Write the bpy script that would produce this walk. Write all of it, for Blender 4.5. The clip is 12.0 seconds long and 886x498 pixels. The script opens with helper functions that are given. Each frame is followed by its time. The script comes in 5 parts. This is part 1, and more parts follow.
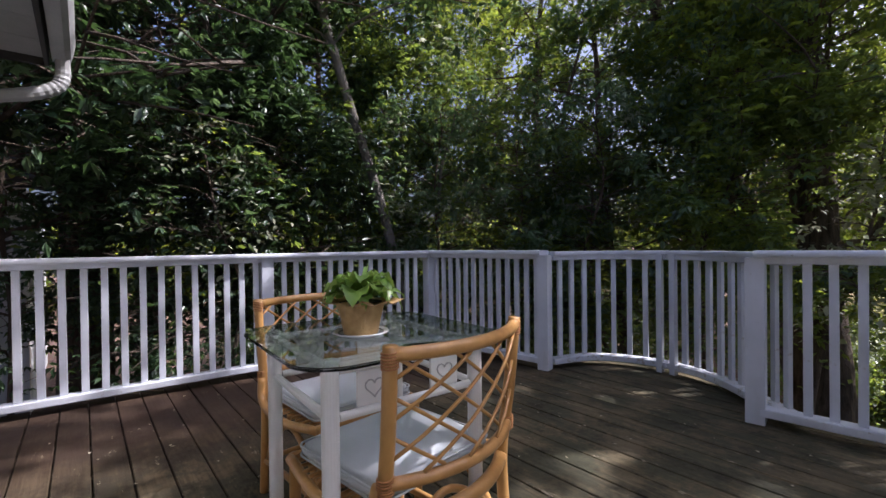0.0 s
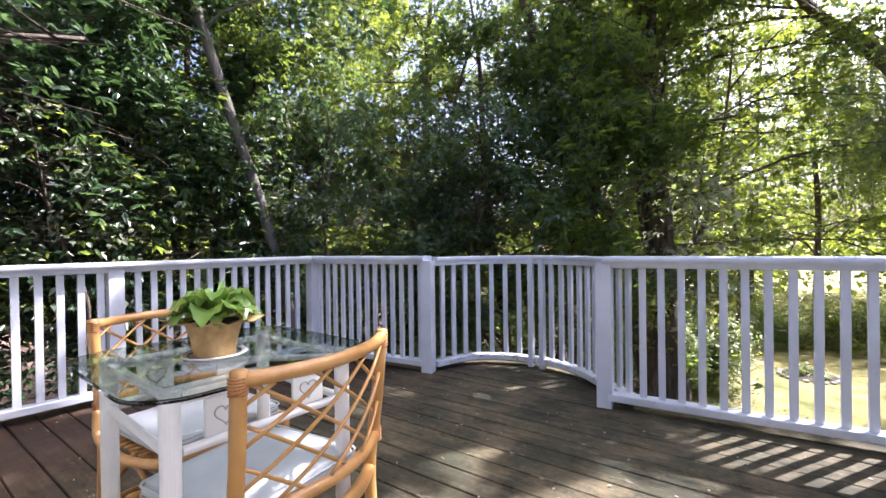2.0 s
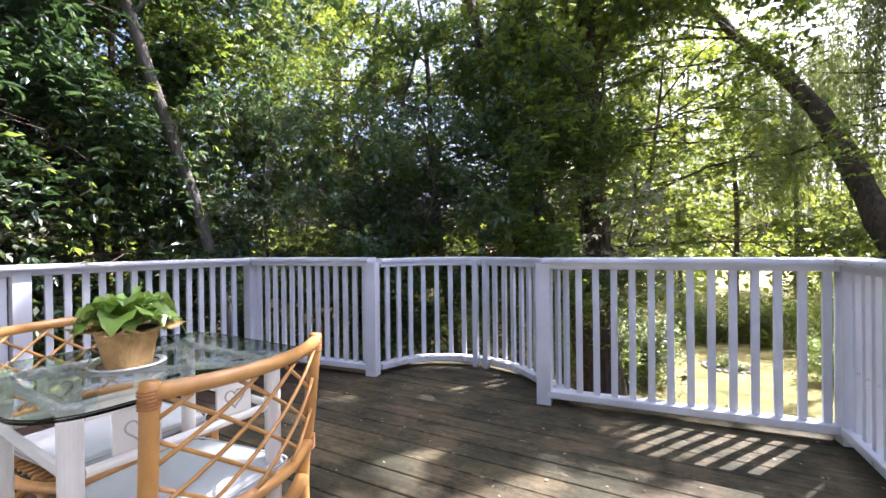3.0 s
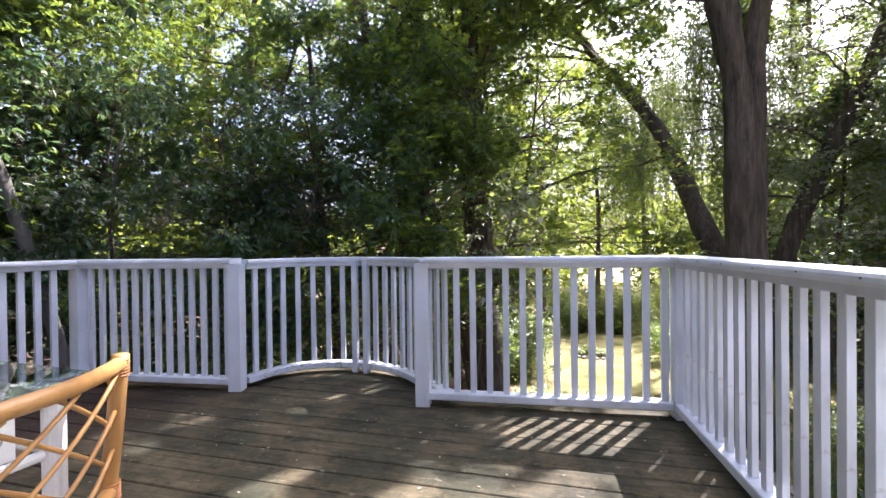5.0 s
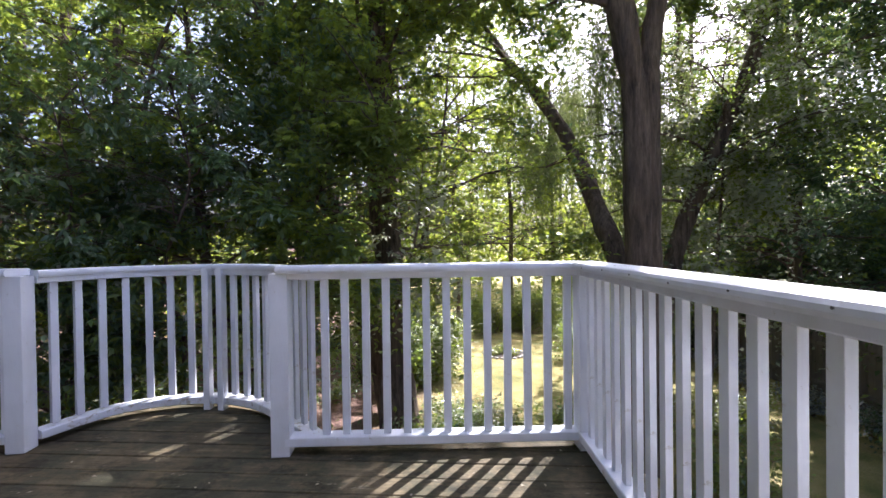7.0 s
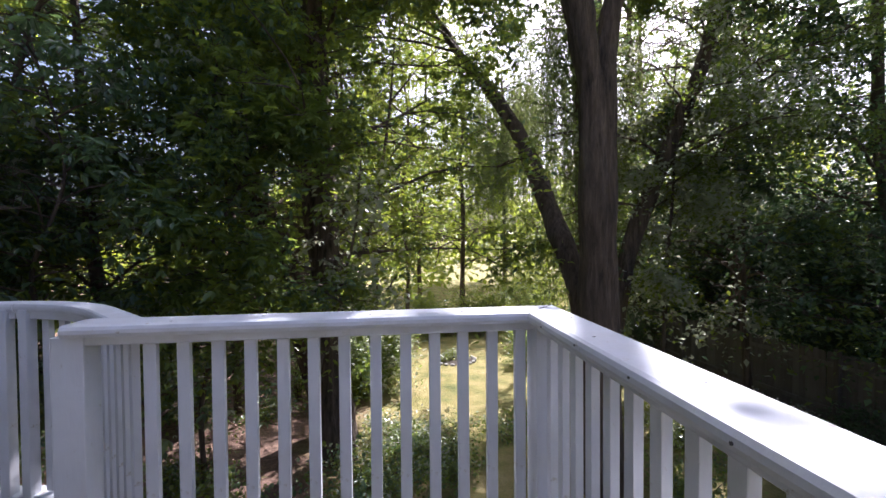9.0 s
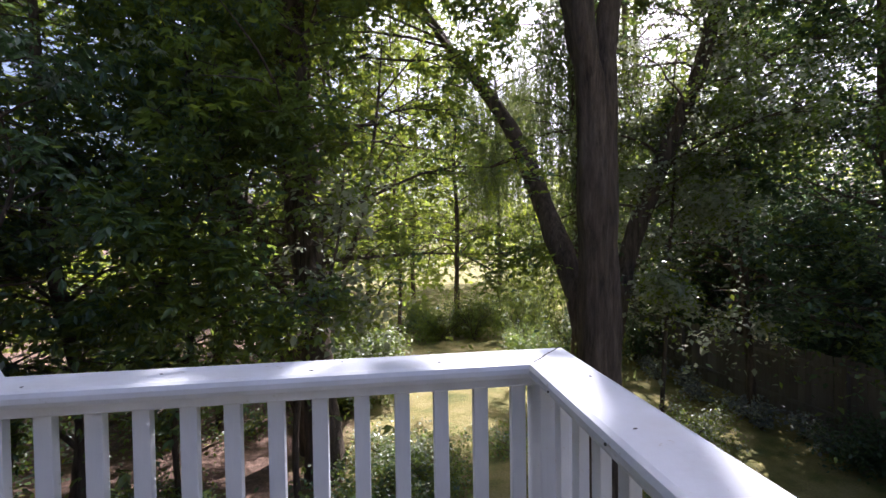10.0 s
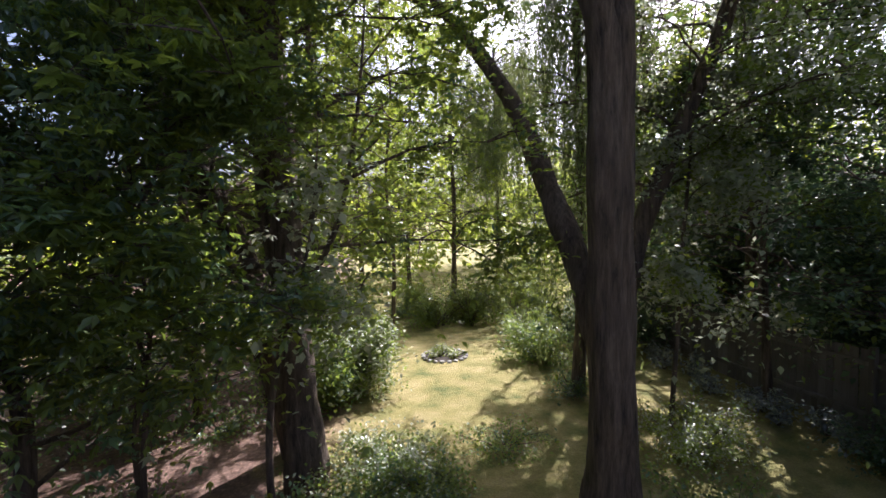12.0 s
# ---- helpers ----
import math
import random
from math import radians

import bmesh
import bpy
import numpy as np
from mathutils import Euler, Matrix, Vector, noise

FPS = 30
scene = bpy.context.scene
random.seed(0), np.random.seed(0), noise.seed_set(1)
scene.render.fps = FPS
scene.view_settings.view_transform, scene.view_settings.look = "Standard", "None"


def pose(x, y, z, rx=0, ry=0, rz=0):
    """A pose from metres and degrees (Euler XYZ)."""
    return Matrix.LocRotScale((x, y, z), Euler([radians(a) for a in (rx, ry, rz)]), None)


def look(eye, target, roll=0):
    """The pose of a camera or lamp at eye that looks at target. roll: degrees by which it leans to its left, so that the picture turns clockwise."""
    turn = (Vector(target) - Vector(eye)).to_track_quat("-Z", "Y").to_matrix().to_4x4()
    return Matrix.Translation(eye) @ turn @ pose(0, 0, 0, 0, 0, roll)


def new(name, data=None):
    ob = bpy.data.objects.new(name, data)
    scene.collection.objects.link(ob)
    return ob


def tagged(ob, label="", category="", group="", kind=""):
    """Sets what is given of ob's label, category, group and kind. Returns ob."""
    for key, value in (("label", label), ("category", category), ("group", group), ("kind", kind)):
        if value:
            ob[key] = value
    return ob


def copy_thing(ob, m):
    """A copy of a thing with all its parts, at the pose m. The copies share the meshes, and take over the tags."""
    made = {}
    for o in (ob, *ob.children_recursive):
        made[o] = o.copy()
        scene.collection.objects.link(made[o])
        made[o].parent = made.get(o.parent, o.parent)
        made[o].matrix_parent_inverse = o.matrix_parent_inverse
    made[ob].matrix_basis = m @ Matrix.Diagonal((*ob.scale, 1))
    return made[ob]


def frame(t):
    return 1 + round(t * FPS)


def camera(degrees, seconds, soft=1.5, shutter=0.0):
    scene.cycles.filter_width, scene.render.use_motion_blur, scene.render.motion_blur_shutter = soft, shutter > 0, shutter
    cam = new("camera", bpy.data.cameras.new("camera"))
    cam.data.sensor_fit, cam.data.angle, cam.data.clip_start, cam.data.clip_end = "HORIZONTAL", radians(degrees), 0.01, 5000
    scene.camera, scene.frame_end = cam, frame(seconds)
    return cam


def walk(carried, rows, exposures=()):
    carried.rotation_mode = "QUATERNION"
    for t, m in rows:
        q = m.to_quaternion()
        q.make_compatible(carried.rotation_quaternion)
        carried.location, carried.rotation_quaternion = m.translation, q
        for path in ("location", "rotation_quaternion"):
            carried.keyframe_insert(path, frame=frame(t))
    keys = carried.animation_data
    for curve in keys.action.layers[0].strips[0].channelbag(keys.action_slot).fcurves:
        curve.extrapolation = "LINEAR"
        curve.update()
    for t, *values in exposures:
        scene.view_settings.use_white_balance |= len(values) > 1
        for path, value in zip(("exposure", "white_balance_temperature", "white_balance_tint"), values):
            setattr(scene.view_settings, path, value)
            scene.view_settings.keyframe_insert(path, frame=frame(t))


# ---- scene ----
import itertools
cam = camera(91.7, 12.0)
PATH = [
    (0, (-1.271, -2.891, 1.011), (-2.583, -1.381, 0.993), -0.7),
    (0.5, (-1.257, -2.878, 1.026), (-2.469, -1.287, 1.009), -0.7),
    (1, (-1.239, -2.868, 1.037), (-2.349, -1.204, 1.022), -0.7),
    (1.5, (-1.22, -2.863, 1.039), (-2.227, -1.135, 1.027), -0.8),
    (2, (-1.2, -2.855, 1.042), (-2.106, -1.072, 1.027), -0.8),
    (2.5, (-1.194, -2.843, 1.041), (-1.992, -1.01, 1.028), -0.7),
    (3, (-1.168, -2.834, 1.043), (-1.86, -0.958, 1.031), -0.7),
    (5, (-1.109, -2.701, 1.036), (-1.313, -0.711, 1.019), -0.7),
    (5.5, (-1.063, -2.589, 1.038), (-1.161, -0.591, 1.02), -0.7),
    (6, (-1.006, -2.474, 1.038), (-1.012, -0.474, 1.02), -0.8),
    (6.5, (-0.951, -2.352, 1.041), (-0.867, -0.354, 1.022), -0.8),
    (7, (-0.885, -2.188, 1.055), (-0.718, -0.195, 1.035), -0.8),
    (7.5, (-0.831, -2.03, 1.077), (-0.578, -0.047, 1.051), -0.5),
    (9.5, (-0.561, -1.323, 1.249), (-0.169, 0.638, 1.206), -0.7),
    (10, (-0.489, -1.127, 1.274), (-0.088, 0.832, 1.237), -0.9),
    (10.5, (-0.403, -0.925, 1.314), (0.0, 1.034, 1.271), -1.0),
    (11, (-0.337, -0.76, 1.344), (0.066, 1.198, 1.281), -1.2),
    (11.5, (-0.281, -0.594, 1.353), (0.121, 1.362, 1.256), -1.2),
    (12, (-0.228, -0.410, 1.343), (0.176, 1.545, 1.214), -1.3),
]
EXPOSURES = [(0, 0.8, 5480, 23), (0.1, 1.2, 5480, 23), (0.2, 1.4, 5480, 23), (0.3, 1.9, 5480, 23), (0.5, 1.98, 5480, 23), (3.0, 2.1, 5480, 23), (6.0, 2.05, 5480, 23), (7.5, 1.7, 5480, 23), (9.5, 1.25, 5480, 23), (12.0, 1.15, 5480, 23)]
walk(cam, [(t, look(eye, target, roll)) for t, eye, target, roll in PATH], EXPOSURES)

# ---- world, sun, exposure ----
SUN_DIR = Vector((0.40, 0.49, 0.775)).normalized()
world = bpy.data.worlds.new("world")
scene.world = world
world.use_nodes = True
wn = world.node_tree
wn.nodes.clear()
sky = wn.nodes.new("ShaderNodeTexSky")
sky.sky_type = "NISHITA"
sky.sun_disc = False
sky.sun_elevation = math.asin(SUN_DIR.z)
sky.sun_rotation = math.atan2(SUN_DIR.x, SUN_DIR.y)
sky.dust_density = 8.0
sky.air_density = 0.85
bg = wn.nodes.new("ShaderNodeBackground")
bg.inputs["Strength"].default_value = 0.12
wo = wn.nodes.new("ShaderNodeOutputWorld")
wn.links.new(sky.outputs[0], bg.inputs["Color"])
wn.links.new(bg.outputs[0], wo.inputs["Surface"])
sun_data = bpy.data.lights.new("sun", "SUN")
sun_data.energy = 5.0
sun_data.angle = radians(0.5)
sun_data.color = (1.0, 0.91, 0.77)
sun = new("sun", sun_data)
sun.matrix_world = look(SUN_DIR * 60, (0, 0, 0))

GROUND = -2.5
RAIL = 0.96
AXIS = radians(-9)      # the run of the deck boards and of the house wall


# ---- materials ----
def nodes_of(name):
    m = bpy.data.materials.new(name)
    m.use_nodes = True
    nt = m.node_tree
    return m, nt, nt.nodes["Principled BSDF"], nt.nodes["Material Output"]


def ramp_node(nt, source, stops):
    r = nt.nodes.new("ShaderNodeValToRGB")
    el = r.color_ramp.elements
    while len(el) < len(stops):
        el.new(0.5)
    for e, (at, col) in zip(el, stops):
        e.position, e.color = at, (*col, 1)
    nt.links.new(source, r.inputs[0])
    return r.outputs[0]


def noise_node(nt, scale, detail=5, coord="Object", stretch=(1, 1, 1), rough=0.6):
    tc = nt.nodes.new("ShaderNodeTexCoord")
    mp = nt.nodes.new("ShaderNodeMapping")
    mp.inputs["Scale"].default_value = stretch
    n = nt.nodes.new("ShaderNodeTexNoise")
    n.inputs["Scale"].default_value, n.inputs["Detail"].default_value, n.inputs["Roughness"].default_value = scale, detail, rough
    nt.links.new(tc.outputs[coord], mp.inputs[0])
    nt.links.new(mp.outputs[0], n.inputs["Vector"])
    return n.outputs["Fac"]


def mix_node(nt, fac, a, b, mode="MIX"):
    m = nt.nodes.new("ShaderNodeMix")
    m.data_type, m.blend_type = "RGBA", mode
    for sock, v in ((m.inputs[0], fac), (m.inputs[6], a), (m.inputs[7], b)):
        if hasattr(v, "links"):
            nt.links.new(v, sock)
        elif isinstance(v, tuple):
            sock.default_value = (*v, 1)
        else:
            sock.default_value = v
    return m.outputs[2]


def bump_node(nt, bsdf, height, strength, dist=0.01):
    b = nt.nodes.new("ShaderNodeBump")
    b.inputs["Strength"].default_value, b.inputs["Distance"].default_value = strength, dist
    nt.links.new(height, b.inputs["Height"])
    nt.links.new(b.outputs[0], bsdf.inputs["Normal"])


def plain(name, dark, light, scale=6.0, rough=0.6, bump=0.15, stretch=(1, 1, 1), metal=0.0, fine=60.0, coord="Object", vary=0.0):
    m, nt, b, _ = nodes_of(name)
    big = noise_node(nt, scale, 5, coord, stretch)
    small = noise_node(nt, fine, 4, coord, stretch)
    col = ramp_node(nt, big, [(0.3, dark), (0.7, light)])
    col = mix_node(nt, 0.25, col, ramp_node(nt, small, [(0.3, dark), (0.7, light)]))
    if vary:
        oi = nt.nodes.new("ShaderNodeObjectInfo")
        col = mix_node(nt, vary, col, ramp_node(nt, oi.outputs["Random"], [(0, tuple(c * 0.45 for c in dark)), (1, tuple(min(1, c * 1.3) for c in light))]))
    nt.links.new(col, b.inputs["Base Color"])
    b.inputs["Roughness"].default_value, b.inputs["Metallic"].default_value = rough, metal
    bump_node(nt, b, small, bump)
    return m


def white_paint(name="white_paint", bare=0.62):
    """White exterior paint, chalky, with mould freckles and bare worn spots; bare: lower where more wood shows."""
    m, nt, b, _ = nodes_of(name)
    base = ramp_node(nt, noise_node(nt, 3.0, 5), [(0.3, (0.555, 0.58, 0.63)), (0.7, (0.665, 0.685, 0.735))])
    worn = ramp_node(nt, noise_node(nt, 22.0, 8, rough=0.75), [(bare, (0, 0, 0)), (bare + 0.05, (1, 1, 1))])
    col = mix_node(nt, worn, base, (0.36, 0.33, 0.28))
    grime = ramp_node(nt, noise_node(nt, 7.0, 6, stretch=(1, 1, 0.3)), [(0.42, (0, 0, 0)), (0.75, (0.5, 0.5, 0.5))])
    col = mix_node(nt, grime, col, (0.45, 0.45, 0.43))
    nt.links.new(col, b.inputs["Base Color"])
    b.inputs["Roughness"].default_value = 0.5
    bump_node(nt, b, noise_node(nt, 90.0, 4, stretch=(1, 1, 0.2)), 0.2, 0.004)
    return m


def deck_wood():
    """Old stained boards: grain along the run, grey-green algae, scuffed pale spots, each board its own tone."""
    m, nt, b, _ = nodes_of("deck_wood")
    grain = noise_node(nt, 14.0, 8, stretch=(0.12, 2.4, 1), rough=0.7)
    col = ramp_node(nt, grain, [(0.28, (0.040, 0.033, 0.020)), (0.5, (0.078, 0.064, 0.038)), (0.72, (0.125, 0.102, 0.062))])
    # broad damp and dry blotches, then green algae, then small dark stains
    damp = ramp_node(nt, noise_node(nt, 1.3, 9, rough=0.78), [(0.40, (1.35, 1.32, 1.22)), (0.50, (0.85, 0.86, 0.80)), (0.60, (0.40, 0.41, 0.40))])
    col = mix_node(nt, 1.0, col, damp, "MULTIPLY")
    patch = ramp_node(nt, noise_node(nt, 2.6, 9, rough=0.8), [(0.47, (0, 0, 0)), (0.55, (0.65, 0.65, 0.65))])
    col = mix_node(nt, patch, col, (0.040, 0.042, 0.024))
    stain = ramp_node(nt, noise_node(nt, 7.0, 9, stretch=(0.6, 1, 1), rough=0.85), [(0.50, (1.1, 1.1, 1.1)), (0.60, (0.5, 0.5, 0.48)), (0.7, (0.3, 0.3, 0.28))])
    col = mix_node(nt, 1.0, col, stain, "MULTIPLY")
    # redder stain on the western boards, with the shade there darkened into the colour
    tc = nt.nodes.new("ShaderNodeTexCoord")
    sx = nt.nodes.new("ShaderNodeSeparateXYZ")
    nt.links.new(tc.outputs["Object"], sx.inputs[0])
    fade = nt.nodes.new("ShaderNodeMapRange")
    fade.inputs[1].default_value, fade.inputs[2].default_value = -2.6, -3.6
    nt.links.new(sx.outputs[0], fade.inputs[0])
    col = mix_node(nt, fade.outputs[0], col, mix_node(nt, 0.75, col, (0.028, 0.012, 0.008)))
    scuff = ramp_node(nt, noise_node(nt, 9.0, 9, stretch=(0.5, 1.6, 1), rough=0.8), [(0.615, (0, 0, 0)), (0.65, (0.9, 0.9, 0.9))])
    col = mix_node(nt, scuff, col, (0.27, 0.235, 0.17))
    oi = nt.nodes.new("ShaderNodeObjectInfo")
    tone = ramp_node(nt, oi.outputs["Random"], [(0, (0.82, 0.82, 0.82)), (1, (1.15, 1.13, 1.1))])
    col = mix_node(nt, 1.0, col, tone, "MULTIPLY")
    nt.links.new(col, b.inputs["Base Color"])
    nt.links.new(ramp_node(nt, noise_node(nt, 2.5, 5), [(0.3, (0.62, 0.62, 0.62)), (0.7, (0.92, 0.92, 0.92))]), b.inputs["Roughness"])
    b.inputs["Specular IOR Level"].default_value = 0.22
    bump_node(nt, b, grain, 0.5, 0.006)
    return m


def leaf_mat(name, dark, light, glow, through_share=0.4, rough=0.42):
    """Leaves: each one its own green, glossy above, letting light through."""
    m, nt, b, out = nodes_of(name)
    g = nt.nodes.new("ShaderNodeNewGeometry")
    col = ramp_node(nt, g.outputs["Random Per Island"], [(0, dark), (0.7, light), (1, tuple(c * 1.25 for c in light))])
    nt.links.new(col, b.inputs["Base Color"])
    b.inputs["Roughness"].default_value = rough
    b.inputs["Specular IOR Level"].default_value = 0.8
    tr = nt.nodes.new("ShaderNodeBsdfTranslucent")
    nt.links.new(mix_node(nt, 0.6, col, glow), tr.inputs["Color"])
    mx = nt.nodes.new("ShaderNodeMixShader")
    mx.inputs[0].default_value = through_share
    nt.links.new(b.outputs[0], mx.inputs[1])
    nt.links.new(tr.outputs[0], mx.inputs[2])
    nt.links.new(mx.outputs[0], out.inputs["Surface"])
    return m


def bark(name, dark, light):
    m, nt, b, _ = nodes_of(name)
    ridges = noise_node(nt, 13.0, 9, stretch=(1, 1, 0.13), rough=0.75)
    col = ramp_node(nt, ridges, [(0.35, dark), (0.65, light)])
    col = mix_node(nt, ramp_node(nt, noise_node(nt, 1.2, 4), [(0.5, (0, 0, 0)), (0.7, (0.6, 0.6, 0.6))]), col, tuple(c * 0.6 for c in light))
    nt.links.new(col, b.inputs["Base Color"])
    b.inputs["Roughness"].default_value = 0.9
    bump_node(nt, b, ridges, 1.0, 0.06)
    return m


def glass_mat():
    m, nt, b, _ = nodes_of("table_glass")
    b.inputs["Base Color"].default_value = (0.88, 0.96, 0.94, 1)
    b.inputs["Roughness"].default_value = 0.01
    b.inputs["IOR"].default_value = 1.5
    b.inputs["Transmission Weight"].default_value = 1.0
    return m


def ground_mat():
    """Lawn with mossy yellow-green patches, and bare leaf-littered earth in the woods."""
    m, nt, b, _ = nodes_of("ground")
    lawn = ramp_node(nt, noise_node(nt, 1.6, 6), [(0.3, (0.11, 0.13, 0.028)), (0.5, (0.28, 0.245, 0.075)), (0.72, (0.43, 0.35, 0.16))])
    fine = ramp_node(nt, noise_node(nt, 45.0, 6, rough=0.8), [(0.3, (0.45, 0.45, 0.45)), (0.7, (1.3, 1.3, 1.3))])
    lawn = mix_node(nt, 1.0, lawn, fine, "MULTIPLY")
    earth = ramp_node(nt, noise_node(nt, 14.0, 8, rough=0.8), [(0.35, (0.065, 0.042, 0.03)), (0.55, (0.23, 0.14, 0.10)), (0.7, (0.48, 0.32, 0.24))])
    # bare earth along the western wood's edge, ragged
    tc = nt.nodes.new("ShaderNodeTexCoord")
    sx = nt.nodes.new("ShaderNodeSeparateXYZ")
    nt.links.new(tc.outputs["Object"], sx.inputs[0])
    edge = nt.nodes.new("ShaderNodeMath")
    edge.operation = "MULTIPLY_ADD"
    nt.links.new(noise_node(nt, 0.55, 6), edge.inputs[0])
    edge.inputs[1].default_value = 7.0
    nt.links.new(sx.outputs[0], edge.inputs[2])
    share = nt.nodes.new("ShaderNodeMapRange")
    share.inputs[1].default_value, share.inputs[2].default_value = 3.6, 2.2
    nt.links.new(edge.outputs[0], share.inputs[0])
    col = mix_node(nt, share.outputs[0], lawn, earth)
    nt.links.new(col, b.inputs["Base Color"])
    b.inputs["Roughness"].default_value = 0.95
    bump_node(nt, b, noise_node(nt, 30.0, 6, rough=0.8), 0.8, 0.05)
    return m


WHITE = white_paint()
WHITE_WORN = white_paint("flaking_paint", 0.535)
DECK = deck_wood()
JOIST = plain("joist_wood", (0.05, 0.04, 0.03), (0.12, 0.09, 0.07), 3)
CANE = plain("cane", (0.34, 0.165, 0.045), (0.55, 0.31, 0.10), 9, 0.32, 0.1, (1, 1, 0.5), fine=40)
LASHING = plain("cane_lashing", (0.30, 0.12, 0.035), (0.50, 0.23, 0.075), 60, 0.5, 0.4, fine=160)
CUSHION = plain("cushion_cloth", (0.42, 0.45, 0.46), (0.54, 0.57, 0.58), 4, 0.9, 0.3, fine=300)
ENAMEL = plain("white_enamel", (0.72, 0.71, 0.68), (0.82, 0.81, 0.79), 5, 0.3, 0.05)
GLASS = glass_mat()
FOIL = plain("wrap_paper", (0.32, 0.19, 0.06), (0.58, 0.39, 0.16), 18, 0.55, 0.6, fine=35)
SOIL = plain("soil", (0.02, 0.015, 0.01), (0.06, 0.045, 0.03), 30, 0.95, 0.8)
CHINA = plain("white_china", (0.74, 0.74, 0.72), (0.82, 0.82, 0.80), 5, 0.2, 0.02)
BLACK_INK = plain("dark_glaze", (0.03, 0.03, 0.035), (0.06, 0.06, 0.07), 20, 0.3, 0.05)
SIDING = plain("siding_paint", (0.55, 0.56, 0.56), (0.70, 0.71, 0.71), 2, 0.6, 0.1)
ALUMINIUM = plain("gutter_paint", (0.34, 0.34, 0.33), (0.48, 0.48, 0.47), 4, 0.45, 0.05)
DARK_TRIM = plain("dark_trim", (0.03, 0.03, 0.03), (0.07, 0.065, 0.06), 5, 0.7)
SHINGLE = plain("shingle", (0.03, 0.03, 0.032), (0.09, 0.085, 0.08), 25, 0.95, 0.8)
PANE = plain("window_pane", (0.02, 0.025, 0.03), (0.05, 0.06, 0.065), 2, 0.05, 0.0)
FENCE = plain("fence_wood", (0.09, 0.075, 0.06), (0.21, 0.18, 0.15), 4, 0.9, 0.6, (3, 3, 0.4), vary=0.3)
STONE = plain("edging_stone", (0.25, 0.24, 0.22), (0.45, 0.43, 0.40), 8, 0.85, 0.6, vary=0.3)
BARK = bark("bark_grey", (0.026, 0.018, 0.012), (0.19, 0.14, 0.098))
BARK_PALE = bark("bark_pale", (0.10, 0.09, 0.075), (0.26, 0.23, 0.20))
LEAF = leaf_mat("leaf_maple", (0.040, 0.066, 0.022), (0.105, 0.150, 0.044), (0.42, 0.54, 0.06), 0.55)
LEAF_DARK = leaf_mat("leaf_dark", (0.036, 0.072, 0.038), (0.088, 0.145, 0.070), (0.26, 0.40, 0.11), 0.42, 0.34)
# darker copy of the leaf green, with deep shade put into its colour
LEAF_SHADED = leaf_mat("leaf_shaded", (0.015, 0.034, 0.015), (0.042, 0.080, 0.030), (0.13, 0.24, 0.05), 0.3)
LEAF_LIGHT = leaf_mat("leaf_light", (0.06, 0.11, 0.02), (0.12, 0.19, 0.04), (0.56, 0.62, 0.05), 0.6)
# whitened leaf copy: sunlight and sky sheen put into the colour
LEAF_PALE_LIT = leaf_mat("leaf_pale_lit", (0.14, 0.17, 0.10), (0.27, 0.31, 0.21), (0.80, 0.80, 0.58), 0.55, 0.28)
LEAF_WILLOW = leaf_mat("leaf_willow", (0.07, 0.10, 0.03), (0.14, 0.18, 0.06), (0.40, 0.45, 0.12), 0.4)
LEAF_GREY = leaf_mat("leaf_grey", (0.13, 0.15, 0.14), (0.24, 0.26, 0.25), (0.2, 0.24, 0.2), 0.2)
LEAF_POT = leaf_mat("leaf_pot_plant", (0.13, 0.27, 0.04), (0.27, 0.44, 0.09), (0.55, 0.68, 0.12), 0.35, 0.35)


# ---- mesh helpers ----
def link(name, bm, mat, parent=None, label="", smooth=False):
    me = bpy.data.meshes.new(name)
    bm.normal_update()
    bm.to_mesh(me)
    bm.free()
    if smooth:
        me.shade_smooth()
    me.materials.append(mat)
    ob = new(name, me)
    if parent:
        ob.parent = parent
    if label:
        ob["label"] = label
    return ob


def part(name, bm, mat, parent, label="", smooth=False):
    return link(name, bm, mat, parent, label, smooth)


def thing(name, label, category, m=None, group="", kind=""):
    e = new(name)
    e.empty_display_size = 0.1
    if m is not None:
        e.matrix_world = m
    return tagged(e, label, category, group, kind)


def box(bm, lo, hi, bevel=0.0, m=None):
    """A box from corner lo to corner hi, its edges rounded."""
    c = [(a + b) / 2 for a, b in zip(lo, hi)]
    s = [b - a for a, b in zip(lo, hi)]
    made = bmesh.ops.create_cube(bm, size=1, matrix=Matrix.Translation(c) @ Matrix.Diagonal((*s, 1)))["verts"]
    if bevel:
        es = list({e for v in made for e in v.link_edges})
        made = bmesh.ops.bevel(bm, geom=es, offset=bevel, segments=2, affect="EDGES", profile=0.6)["verts"]
        made = list({v for v in made})
    if m is not None:
        vs = {v for v in made}
        for v in made:
            for f in v.link_faces:
                vs.update(f.verts)
        bmesh.ops.transform(bm, matrix=m, verts=list(vs))
    return bm


